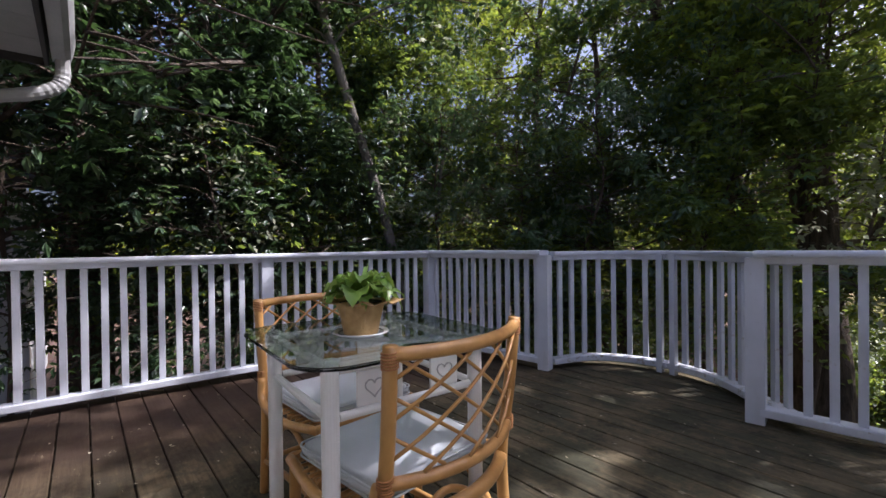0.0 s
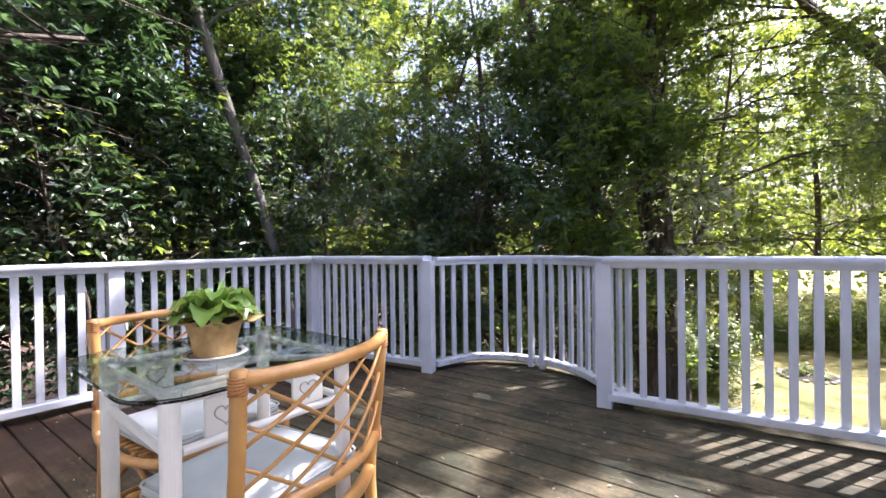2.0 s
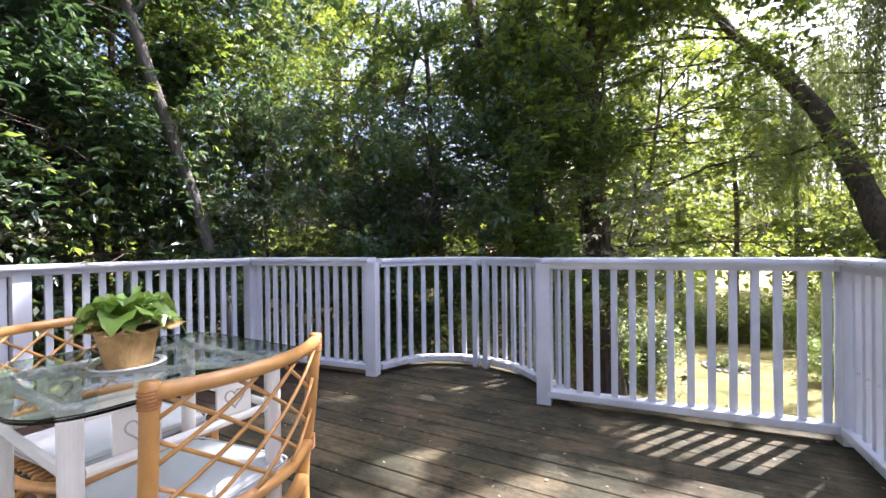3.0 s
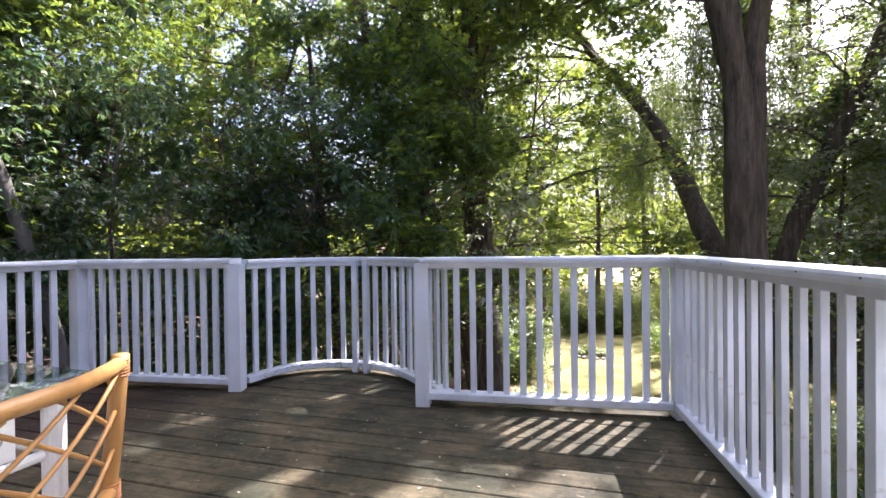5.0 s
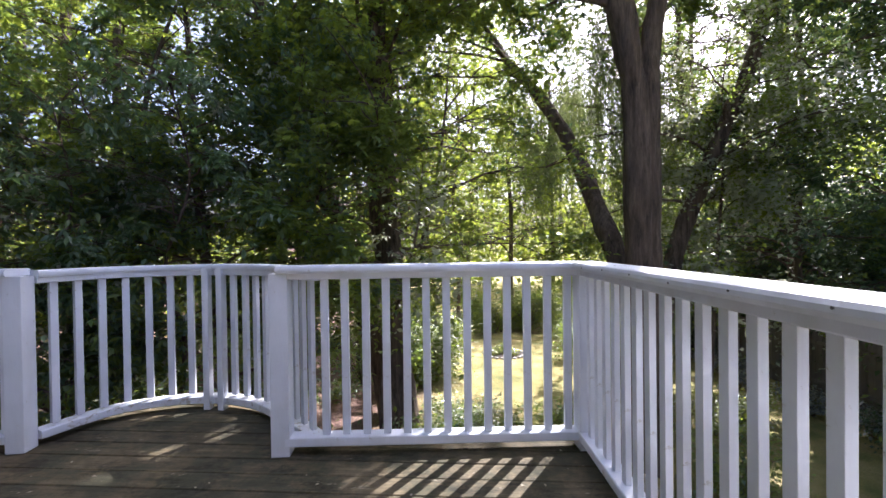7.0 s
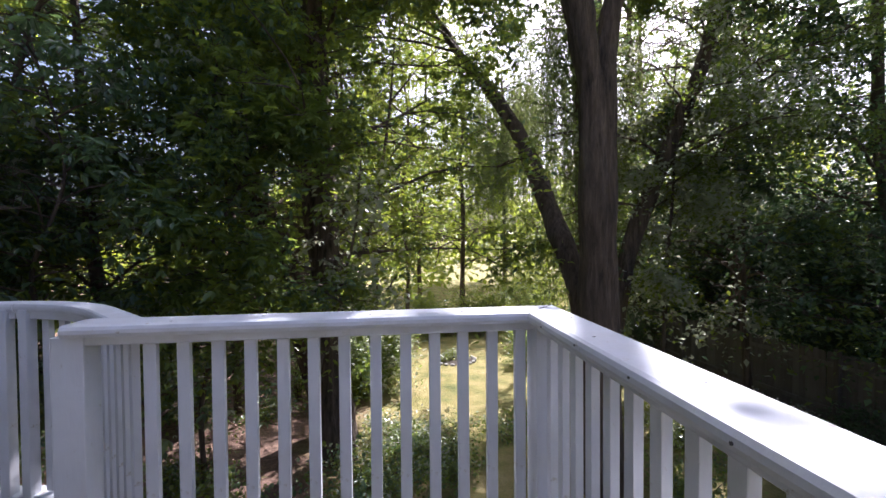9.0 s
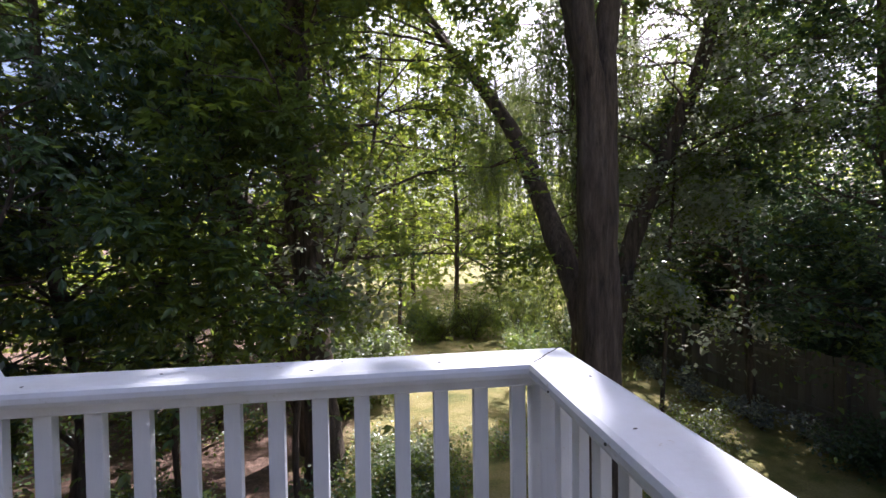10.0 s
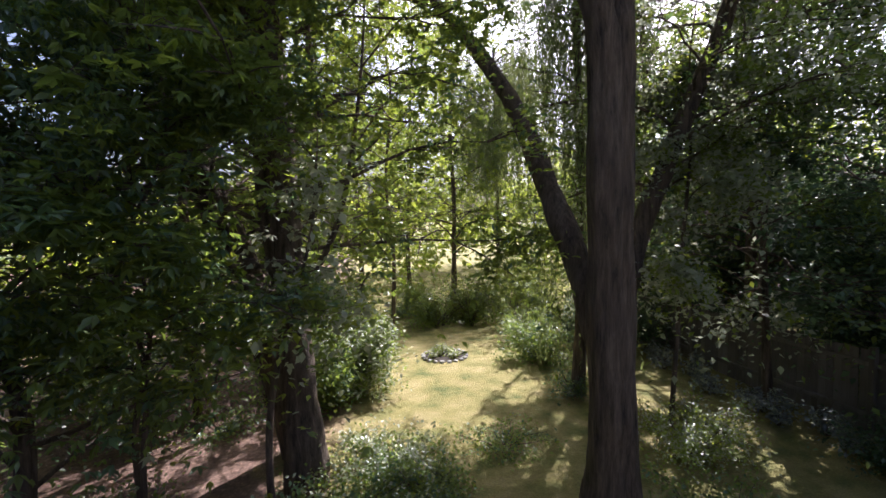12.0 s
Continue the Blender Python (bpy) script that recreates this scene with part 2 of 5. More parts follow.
def tube(bm, pts, radii, segs=8, caps=True):
    """A round rod along points; radii: one number or one for each point."""
    pts = [Vector(p) for p in pts]
    if not hasattr(radii, "__len__"):
        radii = [radii] * len(pts)
    rings, side = [], None
    for i, p in enumerate(pts):
        d = (pts[min(i + 1, len(pts) - 1)] - pts[max(i - 1, 0)]).normalized()
        if side is None:
            side = d.orthogonal().normalized()
        side = (side - d * side.dot(d)).normalized()
        up = d.cross(side)
        rings.append([bm.verts.new(p + (side * math.cos(a) + up * math.sin(a)) * radii[i]) for a in (2 * math.pi * k / segs for k in range(segs))])
    for a, b in zip(rings, rings[1:]):
        for k in range(segs):
            bm.faces.new((a[k], a[(k + 1) % segs], b[(k + 1) % segs], b[k]))
    if caps:
        bm.faces.new(rings[0][::-1])
        bm.faces.new(rings[-1])
    return bm


def sweep(bm, path, profile, closed_ends=True, before=None, after=None):
    """A profile of (sideways, height) swept along a level path of (x, y), sides mitred; before and after: points past
    its ends, towards which the ends are mitred."""
    n = len(path)
    rings = []
    for i, p in enumerate(path):
        p = Vector(p)
        a = (p - Vector(path[i - 1] if i else before)).normalized() if i or before is not None else None
        b = (Vector(path[i + 1] if i < n - 1 else after) - p).normalized() if i < n - 1 or after is not None else None
        a, b = a or b, b or a
        na, nb = Vector((a.y, -a.x)), Vector((b.y, -b.x))
        nrm = (na + nb).normalized()
        k = 1 / max(0.3, nrm.dot(na))
        rings.append([bm.verts.new((p.x + nrm.x * s * k, p.y + nrm.y * s * k, z)) for s, z in profile])
    m = len(profile)
    for a, b in zip(rings, rings[1:]):
        for k in range(m):
            bm.faces.new((a[k], a[(k + 1) % m], b[(k + 1) % m], b[k]))
    if closed_ends:
        bm.faces.new(rings[0][::-1])
        bm.faces.new(rings[-1])
    bmesh.ops.recalc_face_normals(bm, faces=bm.faces)
    return bm


def curve_points(points, steps=8):
    """A smooth line through the points."""
    P = [Vector(p) for p in points]
    P = [P[0] * 2 - P[1]] + P + [P[-1] * 2 - P[-2]]
    out = []
    for i in range(1, len(P) - 2):
        for k in range(steps):
            t = k / steps
            a, b, c, d = P[i - 1:i + 3]
            out.append(0.5 * ((2 * b) + (c - a) * t + (2 * a - 5 * b + 4 * c - d) * t * t + (3 * b - a - 3 * c + d) * t ** 3))
    return out + [P[-2]]


def leaf_mesh(name, centres, size, rng, droop=0.35, lobes=1, wide=0.62, dirs=None):
    """Many folded leaves, one at each centre; three narrow blades for a lobed leaf."""
    n = len(centres)
    az = rng.uniform(0, 2 * np.pi, n) if dirs is None else dirs
    tilt = rng.normal(-droop, 0.45, n)
    roll = rng.normal(0, 0.5, n)
    L = size * rng.uniform(0.6, 1.25, n)
    vs, fs = [], []
    for b in range(lobes):
        turn = (b - (lobes - 1) / 2) * 0.85
        a = az + turn
        d = np.stack([np.cos(a) * np.cos(tilt), np.sin(a) * np.cos(tilt), np.sin(tilt)], 1)
        s = np.stack([-np.sin(a), np.cos(a), np.zeros(n)], 1)
        nn = np.cross(d, s)
        s = s * np.cos(roll)[:, None] + nn * np.sin(roll)[:, None]
        nn = np.cross(d, s)
        k = (L if b == (lobes - 1) / 2 else L * 0.8)[:, None]
        w = wide * (1 if lobes == 1 else 0.6)
        v = np.stack([centres, centres + d * k * 0.42 + s * k * w / 2 + nn * k * 0.07, centres + d * k - nn * k * 0.08, centres + d * k * 0.42 - s * k * w / 2 + nn * k * 0.07], 1)
        vs.append(v)
    V = np.stack(vs, 1).reshape(-1, 3)
    q = np.arange(n * lobes)[:, None] * 4
    F = np.concatenate([q + np.array([0, 2, 1]), q + np.array([0, 3, 2])], 1).reshape(-1, 3)
    return raw_mesh(name, V, F)


def raw_mesh(name, V, F):
    me = bpy.data.meshes.new(name)
    me.vertices.add(len(V))
    me.vertices.foreach_set("co", V.astype(np.float32).ravel())
    me.loops.add(F.size)
    me.loops.foreach_set("vertex_index", F.astype(np.int32).ravel())
    me.polygons.add(len(F))
    me.polygons.foreach_set("loop_start", np.arange(len(F), dtype=np.int32) * F.shape[1])
    me.update(calc_edges=True)
    me.validate()
    return me


def link_mesh(name, me, mat, parent=None, label=""):
    me.materials.append(mat)
    ob = new(name, me)
    if parent:
        ob.parent = parent
    if label:
        ob["label"] = label
    return ob


# ---- the plan ----
PB = Vector((-4.23, 0.305))
PC = Vector((-2.925, 0.25))
PD = Vector((-1.53, 0.06))
PE = Vector((0.02, -0.035))
PA0 = Vector((-4.99, -3.06))
PF0 = Vector((-0.33, -3.9))
# the round bay runs from the post PC to a joint on the corner railing, past its end post PD
BAY = curve_points([PC, Vector((-2.735, 0.605)), Vector((-2.49, 0.745)), Vector((-2.20, 0.775)), Vector((-1.94, 0.69)), Vector((-1.74, 0.545)), Vector((-1.56, 0.33)), Vector((-1.345, 0.06))], 12)
BAY_RUN = [0.0]
for p, q in zip(BAY, BAY[1:]):
    BAY_RUN.append(BAY_RUN[-1] + (q - p).length)
BAY_POST = 0.49        # where the pair of thin posts stands along the round


def bay_at(t, out=0.0):
    """The point at a share of the bay's run, set outwards, and the way the railing runs there."""
    x = t * BAY_RUN[-1]
    k = max(0, min(len(BAY) - 2, sum(1 for v in BAY_RUN if v <= x) - 1))
    d = (BAY[k + 1] - BAY[k]).normalized()
    return BAY[k] + d * (x - BAY_RUN[k]) + Vector((-d.y, d.x)) * out, math.atan2(d.y, d.x)


def arc(a0, a1, n, out=0.0):
    return [bay_at(a0 + (a1 - a0) * k / n, out)[0] for k in range(n + 1)]


# ---- ground ----
def ground_height(x, y):
    bumps = 0.10 * noise.noise((x * 0.25, y * 0.25, 0)) + 0.03 * noise.noise((x * 1.1, y * 1.1, 3))
    return GROUND + bumps * min(1, 40 / max(1, math.hypot(x, y))) - 0.05


def build_ground():
    bm = bmesh.new()
    xs = [-3000, -600, -150, -60] + [-30 + k * 0.6 for k in range(84)] + [25, 60, 150, 600, 3000]
    ys = [-3000, -600, -150, -60, -20, -8] + [-6 + k * 0.6 for k in range(64)] + [35, 60, 150, 600, 3000]
    grid = [[bm.verts.new((x, y, ground_height(x, y))) for x in xs] for y in ys]
    for r0, r1 in zip(grid, grid[1:]):
        for k in range(len(xs) - 1):
            bm.faces.new((r0[k], r0[k + 1], r1[k + 1], r1[k]))
    tagged(link("ground", bm, ground_mat(), smooth=True), "sunlit mossy lawn with bare leaf-strewn earth under trees", "ground", kind="structure")


build_ground()


# ---- deck ----
def deck_outline():
    a = [PA0 + Vector((-0.12, 0)), PB + Vector((-0.12, 0.12)), PC + Vector((0, 0.12))]
    return a + arc(0.05, 0.93, 22, 0.10) + [BAY[-1] + Vector((0.10, 0.17)), PE + Vector((0.18, 0.17)), PF0 + Vector((0.18, 0))]


def build_deck():
    floor = tagged(new("floor"), "weathered dark brown timber deck boards, worn and algae-stained", "deck", kind="structure")
    run, across = Vector((math.cos(AXIS), math.sin(AXIS), 0)), Vector((-math.sin(AXIS), math.cos(AXIS), 0))
    outline = deck_outline()
    turn = Matrix.Rotation(AXIS, 4, "Z")
    back = turn.inverted()
    us = [across.dot((*p, 0)) for p in outline]
    u, rng = min(us), random.Random(4)
    while u < max(us):
        bm = bmesh.new()
        bmesh.ops.triangulate(bm, faces=[bm.faces.new([bm.verts.new((*p, 0)) for p in outline])])
        for off, s in ((u + 0.003, -1), (u + 0.137, 1)):
            bmesh.ops.bisect_plane(bm, geom=bm.verts[:] + bm.edges[:] + bm.faces[:], plane_co=across * off, plane_no=across * s, clear_outer=True)
        if bm.faces:
            bmesh.ops.dissolve_limit(bm, angle_limit=0.01, verts=bm.verts, edges=bm.edges)
            ext = bmesh.ops.extrude_face_region(bm, geom=bm.faces[:])["geom"]
            bmesh.ops.translate(bm, verts=[v for v in ext if isinstance(v, bmesh.types.BMVert)], vec=(0, 0, -0.036))
            bmesh.ops.recalc_face_normals(bm, faces=bm.faces)
            top = [e for e in bm.edges if all(abs(v.co.z) < 1e-6 for v in e.verts)]
            bmesh.ops.bevel(bm, geom=top, offset=0.004, segments=1, affect="EDGES")
            bmesh.ops.transform(bm, matrix=back, verts=bm.verts)
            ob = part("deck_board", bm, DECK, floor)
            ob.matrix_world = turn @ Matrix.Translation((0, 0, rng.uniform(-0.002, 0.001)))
        else:
            bm.free()
        u += 0.14
    bm = bmesh.new()
    inner = [p - (p - Vector((-2.2, -1.4))).normalized() * 0.03 for p in outline]
    sweep(bm, inner, [(-0.02, -0.045), (0.02, -0.045), (0.02, -0.26), (-0.02, -0.26)])
    tagged(link("rim_joist", bm, JOIST), "dark timber rim joist under the deck edge", "joist", kind="structure")
    bm = bmesh.new()
    for k in range(14):
        a = Vector((-5.0 + k * 0.4, -3.3))
        box(bm, (a.x - 0.02, -3.3, -0.24), (a.x + 0.02, 0.0 if a.x > -4.5 else -1.0, -0.045))
    tagged(link("joists", bm, JOIST), "rough timber joists under the deck", "joist", kind="structure")
    for x, y in ((-4.9, -2.9), (-4.25, 0.1), (-2.1, 0.5), (0.0, -0.05), (0.05, -2.8)):
        bm = bmesh.new()
        box(bm, (x - 0.07, y - 0.07, GROUND - 0.3), (x + 0.07, y + 0.07, -0.26), 0.006)
        tagged(link("deck_post", bm, JOIST), "square timber post carrying the deck", "post", "deck posts", "structure")


build_deck()

# ---- railing ----
CAP = [(-0.076, RAIL - 0.014), (-0.071, RAIL - 0.004), (-0.060, RAIL), (0.060, RAIL), (0.071, RAIL - 0.004), (0.076, RAIL - 0.014), (0.076, RAIL - 0.026), (0.069, RAIL - 0.038), (-0.069, RAIL - 0.038), (-0.076, RAIL - 0.026)]
SUB = [(-0.036, RAIL - 0.039), (0.036, RAIL - 0.039), (0.036, RAIL - 0.067), (0.033, RAIL - 0.071), (-0.033, RAIL - 0.071), (-0.036, RAIL - 0.067)]
LOW = [(-0.042, 0.05), (0.042, 0.05), (0.045, 0.055), (0.045, 0.09), (0.041, 0.095), (-0.041, 0.095), (-0.045, 0.09), (-0.045, 0.055)]
BALUSTER = {}


def baluster(at, angle, parent, inv, rng, half=0.0195):
    if half not in BALUSTER:
        bm = bmesh.new()
        box(bm, (-half, -0.0125, 0.094), (half, 0.0125, RAIL - 0.069), 0.0025)
        me = bpy.data.meshes.new("baluster")
        bm.to_mesh(me)
        bm.free()
        me.materials.append(WHITE)
        BALUSTER[half] = me
    ob = new("baluster", BALUSTER[half])
    ob.parent = parent
    ob.matrix_basis = inv @ Matrix.Translation((at.x, at.y, 0)) @ Matrix.Rotation(angle + rng.uniform(-0.02, 0.02), 4, "Z") @ Matrix.Rotation(rng.uniform(-0.003, 0.003), 4, "Y")
    return ob


def post(at, angle, size=0.09, depth=None, floor=0.0):
    """A square post from the boards to the cap, its foot a little worn."""
    bm = bmesh.new()
    h, d = size / 2, (depth or size) / 2
    box(bm, (-h, -d, floor + 0.001), (h, d, RAIL - 0.04), 0.004)
    ob = link("railing_post", bm, WHITE)
    ob.matrix_world = Matrix.Translation((at.x, at.y, 0)) @ Matrix.Rotation(angle, 4, "Z")
    return tagged(ob, "white painted square railing post standing on the deck", "post", "railing posts")


def rail_span(path, spots, label, before=None, after=None, dz=0.0, half=0.0195, slim=1.0):
    """One railing panel along a path: cap board, sub-rail, bottom rail and balusters at the given spots (point, angle)."""
    rng = random.Random(len(spots) * 7 + int(path[0].x * 10))
    e = thing("railing", label, "railing", pose(path[0].x, path[0].y, 0), "deck railing")
    inv = pose(-path[0].x, -path[0].y, 0)
    for name, prof in (("cap_rail", CAP), ("top_rail", SUB), ("bottom_rail", LOW)):
        bm = sweep(bmesh.new(), path, [(a * (slim if name == "cap_rail" else 1), b + dz) for a, b in prof], True, before, after)
        bmesh.ops.transform(bm, matrix=inv, verts=bm.verts)
        part(name, bm, WHITE_WORN if dz and name == "bottom_rail" else WHITE, e)
    for p, a in spots:
        baluster(p, a, e, inv, rng, half)
    return e


def straight(a, b, pitch, first, count, label, before=None, after=None):
    d = (b - a).normalized()
    ang = math.atan2(d.y, d.x)
    return rail_span([a, b], [(a + d * (first + k * pitch), ang) for k in range(count)], label, before, after)


# the long side towards the wood, past two posts to the house wall
AD = (PB - PA0).normalized()
ang_a = math.atan2(AD.y, AD.x)
LEN_A = (PB - PA0).length
POST_A = LEN_A - 1.575
AWAY = [0.175 + 0.0972 * k for k in range(14)] + [1.655 + 0.104 * k for k in range(int((LEN_A - 1.75) / 0.104))]
rail_span([PB, PA0], [(PB - AD * q, ang_a) for q in AWAY], "white painted timber railing with square balusters, facing the wood", PC)
post(PA0 + AD * POST_A, ang_a)
post(PA0 + AD * 0.06, ang_a)
post(PB, ang_a, 0.10)
straight(PB, PC, 0.0945, 0.10, 13, "white painted timber railing with closely set balusters", PA0)
post(PC, 0.05, 0.092)
def bay_spots(a0, a1, n):
    return [bay_at(a0 + (a1 - a0) * k / (n - 1)) for k in range(n)]


left_arc, right_arc = arc(0.03, BAY_POST - 0.002, 18), arc(BAY_POST + 0.002, 0.985, 18)
rail_span(left_arc, bay_spots(0.07, BAY_POST - 0.08, 7), "curved white railing of the round bay, rotten bottom rail", dz=-0.012, slim=0.66)
rail_span(right_arc, bay_spots(BAY_POST + 0.06, 0.965, 10), "curved white railing of the round bay, rotten bottom rail", dz=-0.012, slim=0.66)
for t in (BAY_POST - 0.025, BAY_POST + 0.025):
    p, way = bay_at(t, -0.03)
    post(p, way, 0.042, 0.05)
post(PD, -0.02, 0.092)
corner_rail = straight(PE, PD, 0.1035, 0.087, 13, "white painted timber railing at the corner, dappled with sun", PF0)
post(PE + Vector((0.0, -0.01)), 0.0, 0.09)
garden_rail = straight(PE, PF0, 0.1035, 0.105, 37, "white painted timber railing along the garden side", PD)
FD = (PF0 - PE).normalized()
for k in range(14):
    bm = bmesh.new()
    bmesh.ops.create_cone(bm, cap_ends=True, segments=8, radius1=0.003, radius2=0.0026, depth=0.004)
    nail = part("nail", bm, DARK_TRIM, garden_rail, "rusty nail head")
    nail.matrix_basis = Matrix.Translation((FD.x * (0.22 + 0.26 * k) + FD.y * 0.0765, FD.y * (0.22 + 0.26 * k) - FD.x * 0.0765, RAIL - (0.017 if k % 3 else 0.023))) @ Matrix.Rotation(radians(90), 4, "Y")

# knots in the cap boards at the corner, and the open mitre between them
for along, off, r in ((0.30, 0.02, 0.007), (0.55, -0.035, 0.005), (0.62, 0.03, 0.009), (0.98, -0.01, 0.006), (1.25, 0.035, 0.006)):
    bm = bmesh.new()
    bmesh.ops.create_uvsphere(bm, u_segments=14, v_segments=8, radius=1, matrix=Matrix.Diagonal((r, r * 0.55, 0.0012, 1)))
    d = (PD - PE).normalized()
    part("knot", bm, DARK_TRIM, corner_rail, "dark knot hole in the cap").matrix_basis = Matrix.Translation((d.x * along - d.y * off, d.y * along + d.x * off, RAIL)) @ Matrix.Rotation(along * 9, 4, "Z")
for along, off, r in ((0.20, 0.03, 0.006), (0.47, -0.02, 0.005), (0.83, 0.01, 0.008)):
    bm = bmesh.new()
    bmesh.ops.create_uvsphere(bm, u_segments=14, v_segments=8, radius=1, matrix=Matrix.Diagonal((r, r * 0.5, 0.0012, 1)))
    part("knot", bm, DARK_TRIM, garden_rail, "dark knot hole in the cap").matrix_basis = Matrix.Translation((FD.x * along - FD.y * off, FD.y * along + FD.x * off, RAIL)) @ Matrix.Rotation(along * 7, 4, "Z")
bm = bmesh.new()
tube(bm, curve_points([(-0.068, -0.064, 0), (-0.03, -0.031, 0), (-0.005, -0.002, 0), (0.03, 0.027, 0), (0.066, 0.062, 0)], 4), [0.0022 * (0.5 + abs(math.sin(k * 1.7))) for k in range(17)], 6)
part("mitre_gap", bm, DARK_TRIM, corner_rail, "dark open joint of the mitred cap").matrix_basis = Matrix.Translation((0, 0, RAIL - 0.0008))

# ---- trees ----
DECK_BOX = (-5.3, 0.75, -4.5, 1.35)
SUN_SPOTS = [((-0.55, -0.3, 0), 0.42), ((-0.9, -0.25, 0), 0.2), ((-1.0, 0.05, 0.95), 0.08), ((-0.62, 0.02, 0.95), 0.06), ((-0.3, 0.0, 0.95), 0.09), ((-4.6, -1.9, 0.3), 0.14), ((-4.7, -2.4, 0.25), 0.12), ((-4.5, -1.3, 0.3), 0.12), ((-1.95, 0.35, 0), 0.14), ((0.0, -0.6, 0.95), 0.09), ((-0.05, -1.2, 0.95), 0.09), ((-2.1, -2.1, 0.45), 0.12),
             ((-1.0, -1.4, 0), 0.2), ((2.3, 11.2, GROUND), 3.0), ((0.4, 9.2, GROUND), 1.8), ((3.8, 11.0, GROUND), 2.0), ((1.6, 7.9, GROUND), 0.9), ((3.4, 8.6, GROUND), 0.6), ((-0.6, 8.2, GROUND), 0.7), ((2.6, 5.9, GROUND), 0.5), ((5.6, 7.6, GROUND), 0.45), ((6.5, 6.0, GROUND), 0.4), ((6.2, 4.9, GROUND), 0.4), ((1.2, 22, GROUND), 5.0), ((3.0, 9.4, GROUND), 0.8), ((2.6, 12.5, GROUND), 1.6), ((1.6, 6.4, GROUND), 0.5), ((5.5, 6.3, 1.4), 1.9, 3.4), ((5.5, 6.3, 3.6), 1.7, 2.4), ((-1.2, 5.3, 1.2), 0.8, 1.0), ((-2.4, 4.6, 0.6), 0.6, 1.2), ((-1.9, 4.6, -0.6), 0.5, 1.2), ((-7.3, -0.3, 2.0), 0.35, 1.6), ((-0.3, 9.6, -1.4), 0.9, 1.6), ((-1.6, 8.6, GROUND), 0.5),
             ((5.2, 5.2, -1.6), 0.7, 1.6), ((-3.2, 7.4, GROUND), 0.6), ((-2.4, 5.2, GROUND), 0.5), ((-2.2, 6.6, GROUND), 0.45), ((-4.6, 7.0, GROUND), 0.5), ((0.3, 6.1, -2), 0.6, 1.4)]


DAPPLE = random.Random(31)
SUN_SPOTS += [((DAPPLE.uniform(-2.5, -0.3), DAPPLE.uniform(-2.0, -0.85), 0), DAPPLE.uniform(0.12, 0.27)) for _ in range(34)]
OPEN_WELLS = [((-0.55, -0.3, 0), 0.5), ((2.3, 10.0, GROUND), 2.2)] + [(p, r * 0.9) for p, r in SUN_SPOTS[-34:] if r > 0.16]
SUN_SPOTS += [((DAPPLE.uniform(-4.8, 0.0), DAPPLE.uniform(-2.7, 0.3), 0), DAPPLE.uniform(0.05, 0.12)) for _ in range(40)]
SUN_SPOTS += [((DAPPLE.uniform(-4, 7), DAPPLE.uniform(3.5, 9.5), GROUND), DAPPLE.uniform(0.12, 0.34)) for _ in range(60)]


def lattice_noise(P, seed):
    """Smooth value noise in 0..1 at each point of P, one cell a unit wide."""
    rng = np.random.default_rng(seed)
    table = rng.uniform(0, 1, 4096)
    base = np.floor(P).astype(np.int64)
    f = P - base
    f = f * f * (3 - 2 * f)
    out = np.zeros(len(P))
    for i in itertools.product((0, 1), repeat=P.shape[1]):
        cell = base + np.array(i)
        key = (cell * np.array([73, 1193, 311][:P.shape[1]])).sum(1) % 4096
        out += table[key] * np.prod(np.where(np.array(i), f, 1 - f), axis=1)
    return out


SUN_U = SUN_DIR.orthogonal().normalized()
SUN_V = SUN_DIR.cross(SUN_U)


def thinned(P):
    """Leaves gather in clumps with open air between them, and light falls through the crowns in shafts."""
    clump = 0.6 * lattice_noise(P / 1.15, 1) + 0.4 * lattice_noise(P / 0.42, 2)
    flat = np.stack([P @ np.array(SUN_U), P @ np.array(SUN_V)], 1)
    shaft = 0.55 * lattice_noise(flat / 1.6, 3) + 0.45 * lattice_noise(flat / 0.5, 4)
    # the old trees by the houses and along the fence stand closer
    dense = np.where(P[:, 0] < -6.5, 0.14, np.where(P[:, 0] > 7.5, 0.09, 0.0))
    # the crowns close up over the sheltered western end of the deck
    foot = P - np.array(SUN_DIR) * ((P[:, 2] - 0.4) / SUN_DIR.z)[:, None]
    dense = np.where((foot[:, 0] > -6.5) & (foot[:, 0] < -2.9) & (foot[:, 1] > -4.5) & (foot[:, 1] < 0.6), 0.3, dense)
    dense = np.where((foot[:, 0] > -2.9) & (foot[:, 0] < 0.3) & (foot[:, 1] > -0.6) & (foot[:, 1] < 0.8), 0.14, dense)
    # and over the near lawn under the great tree
    foot = P - np.array(SUN_DIR) * ((P[:, 2] - GROUND) / SUN_DIR.z)[:, None]
    dense = np.where((foot[:, 0] > -0.5) & (foot[:, 0] < 8) & (foot[:, 1] > 2.5) & (foot[:, 1] < 8.4), 0.2, dense)
    return P[(clump > 0.36 - dense) & (shaft > 0.35 - dense)]


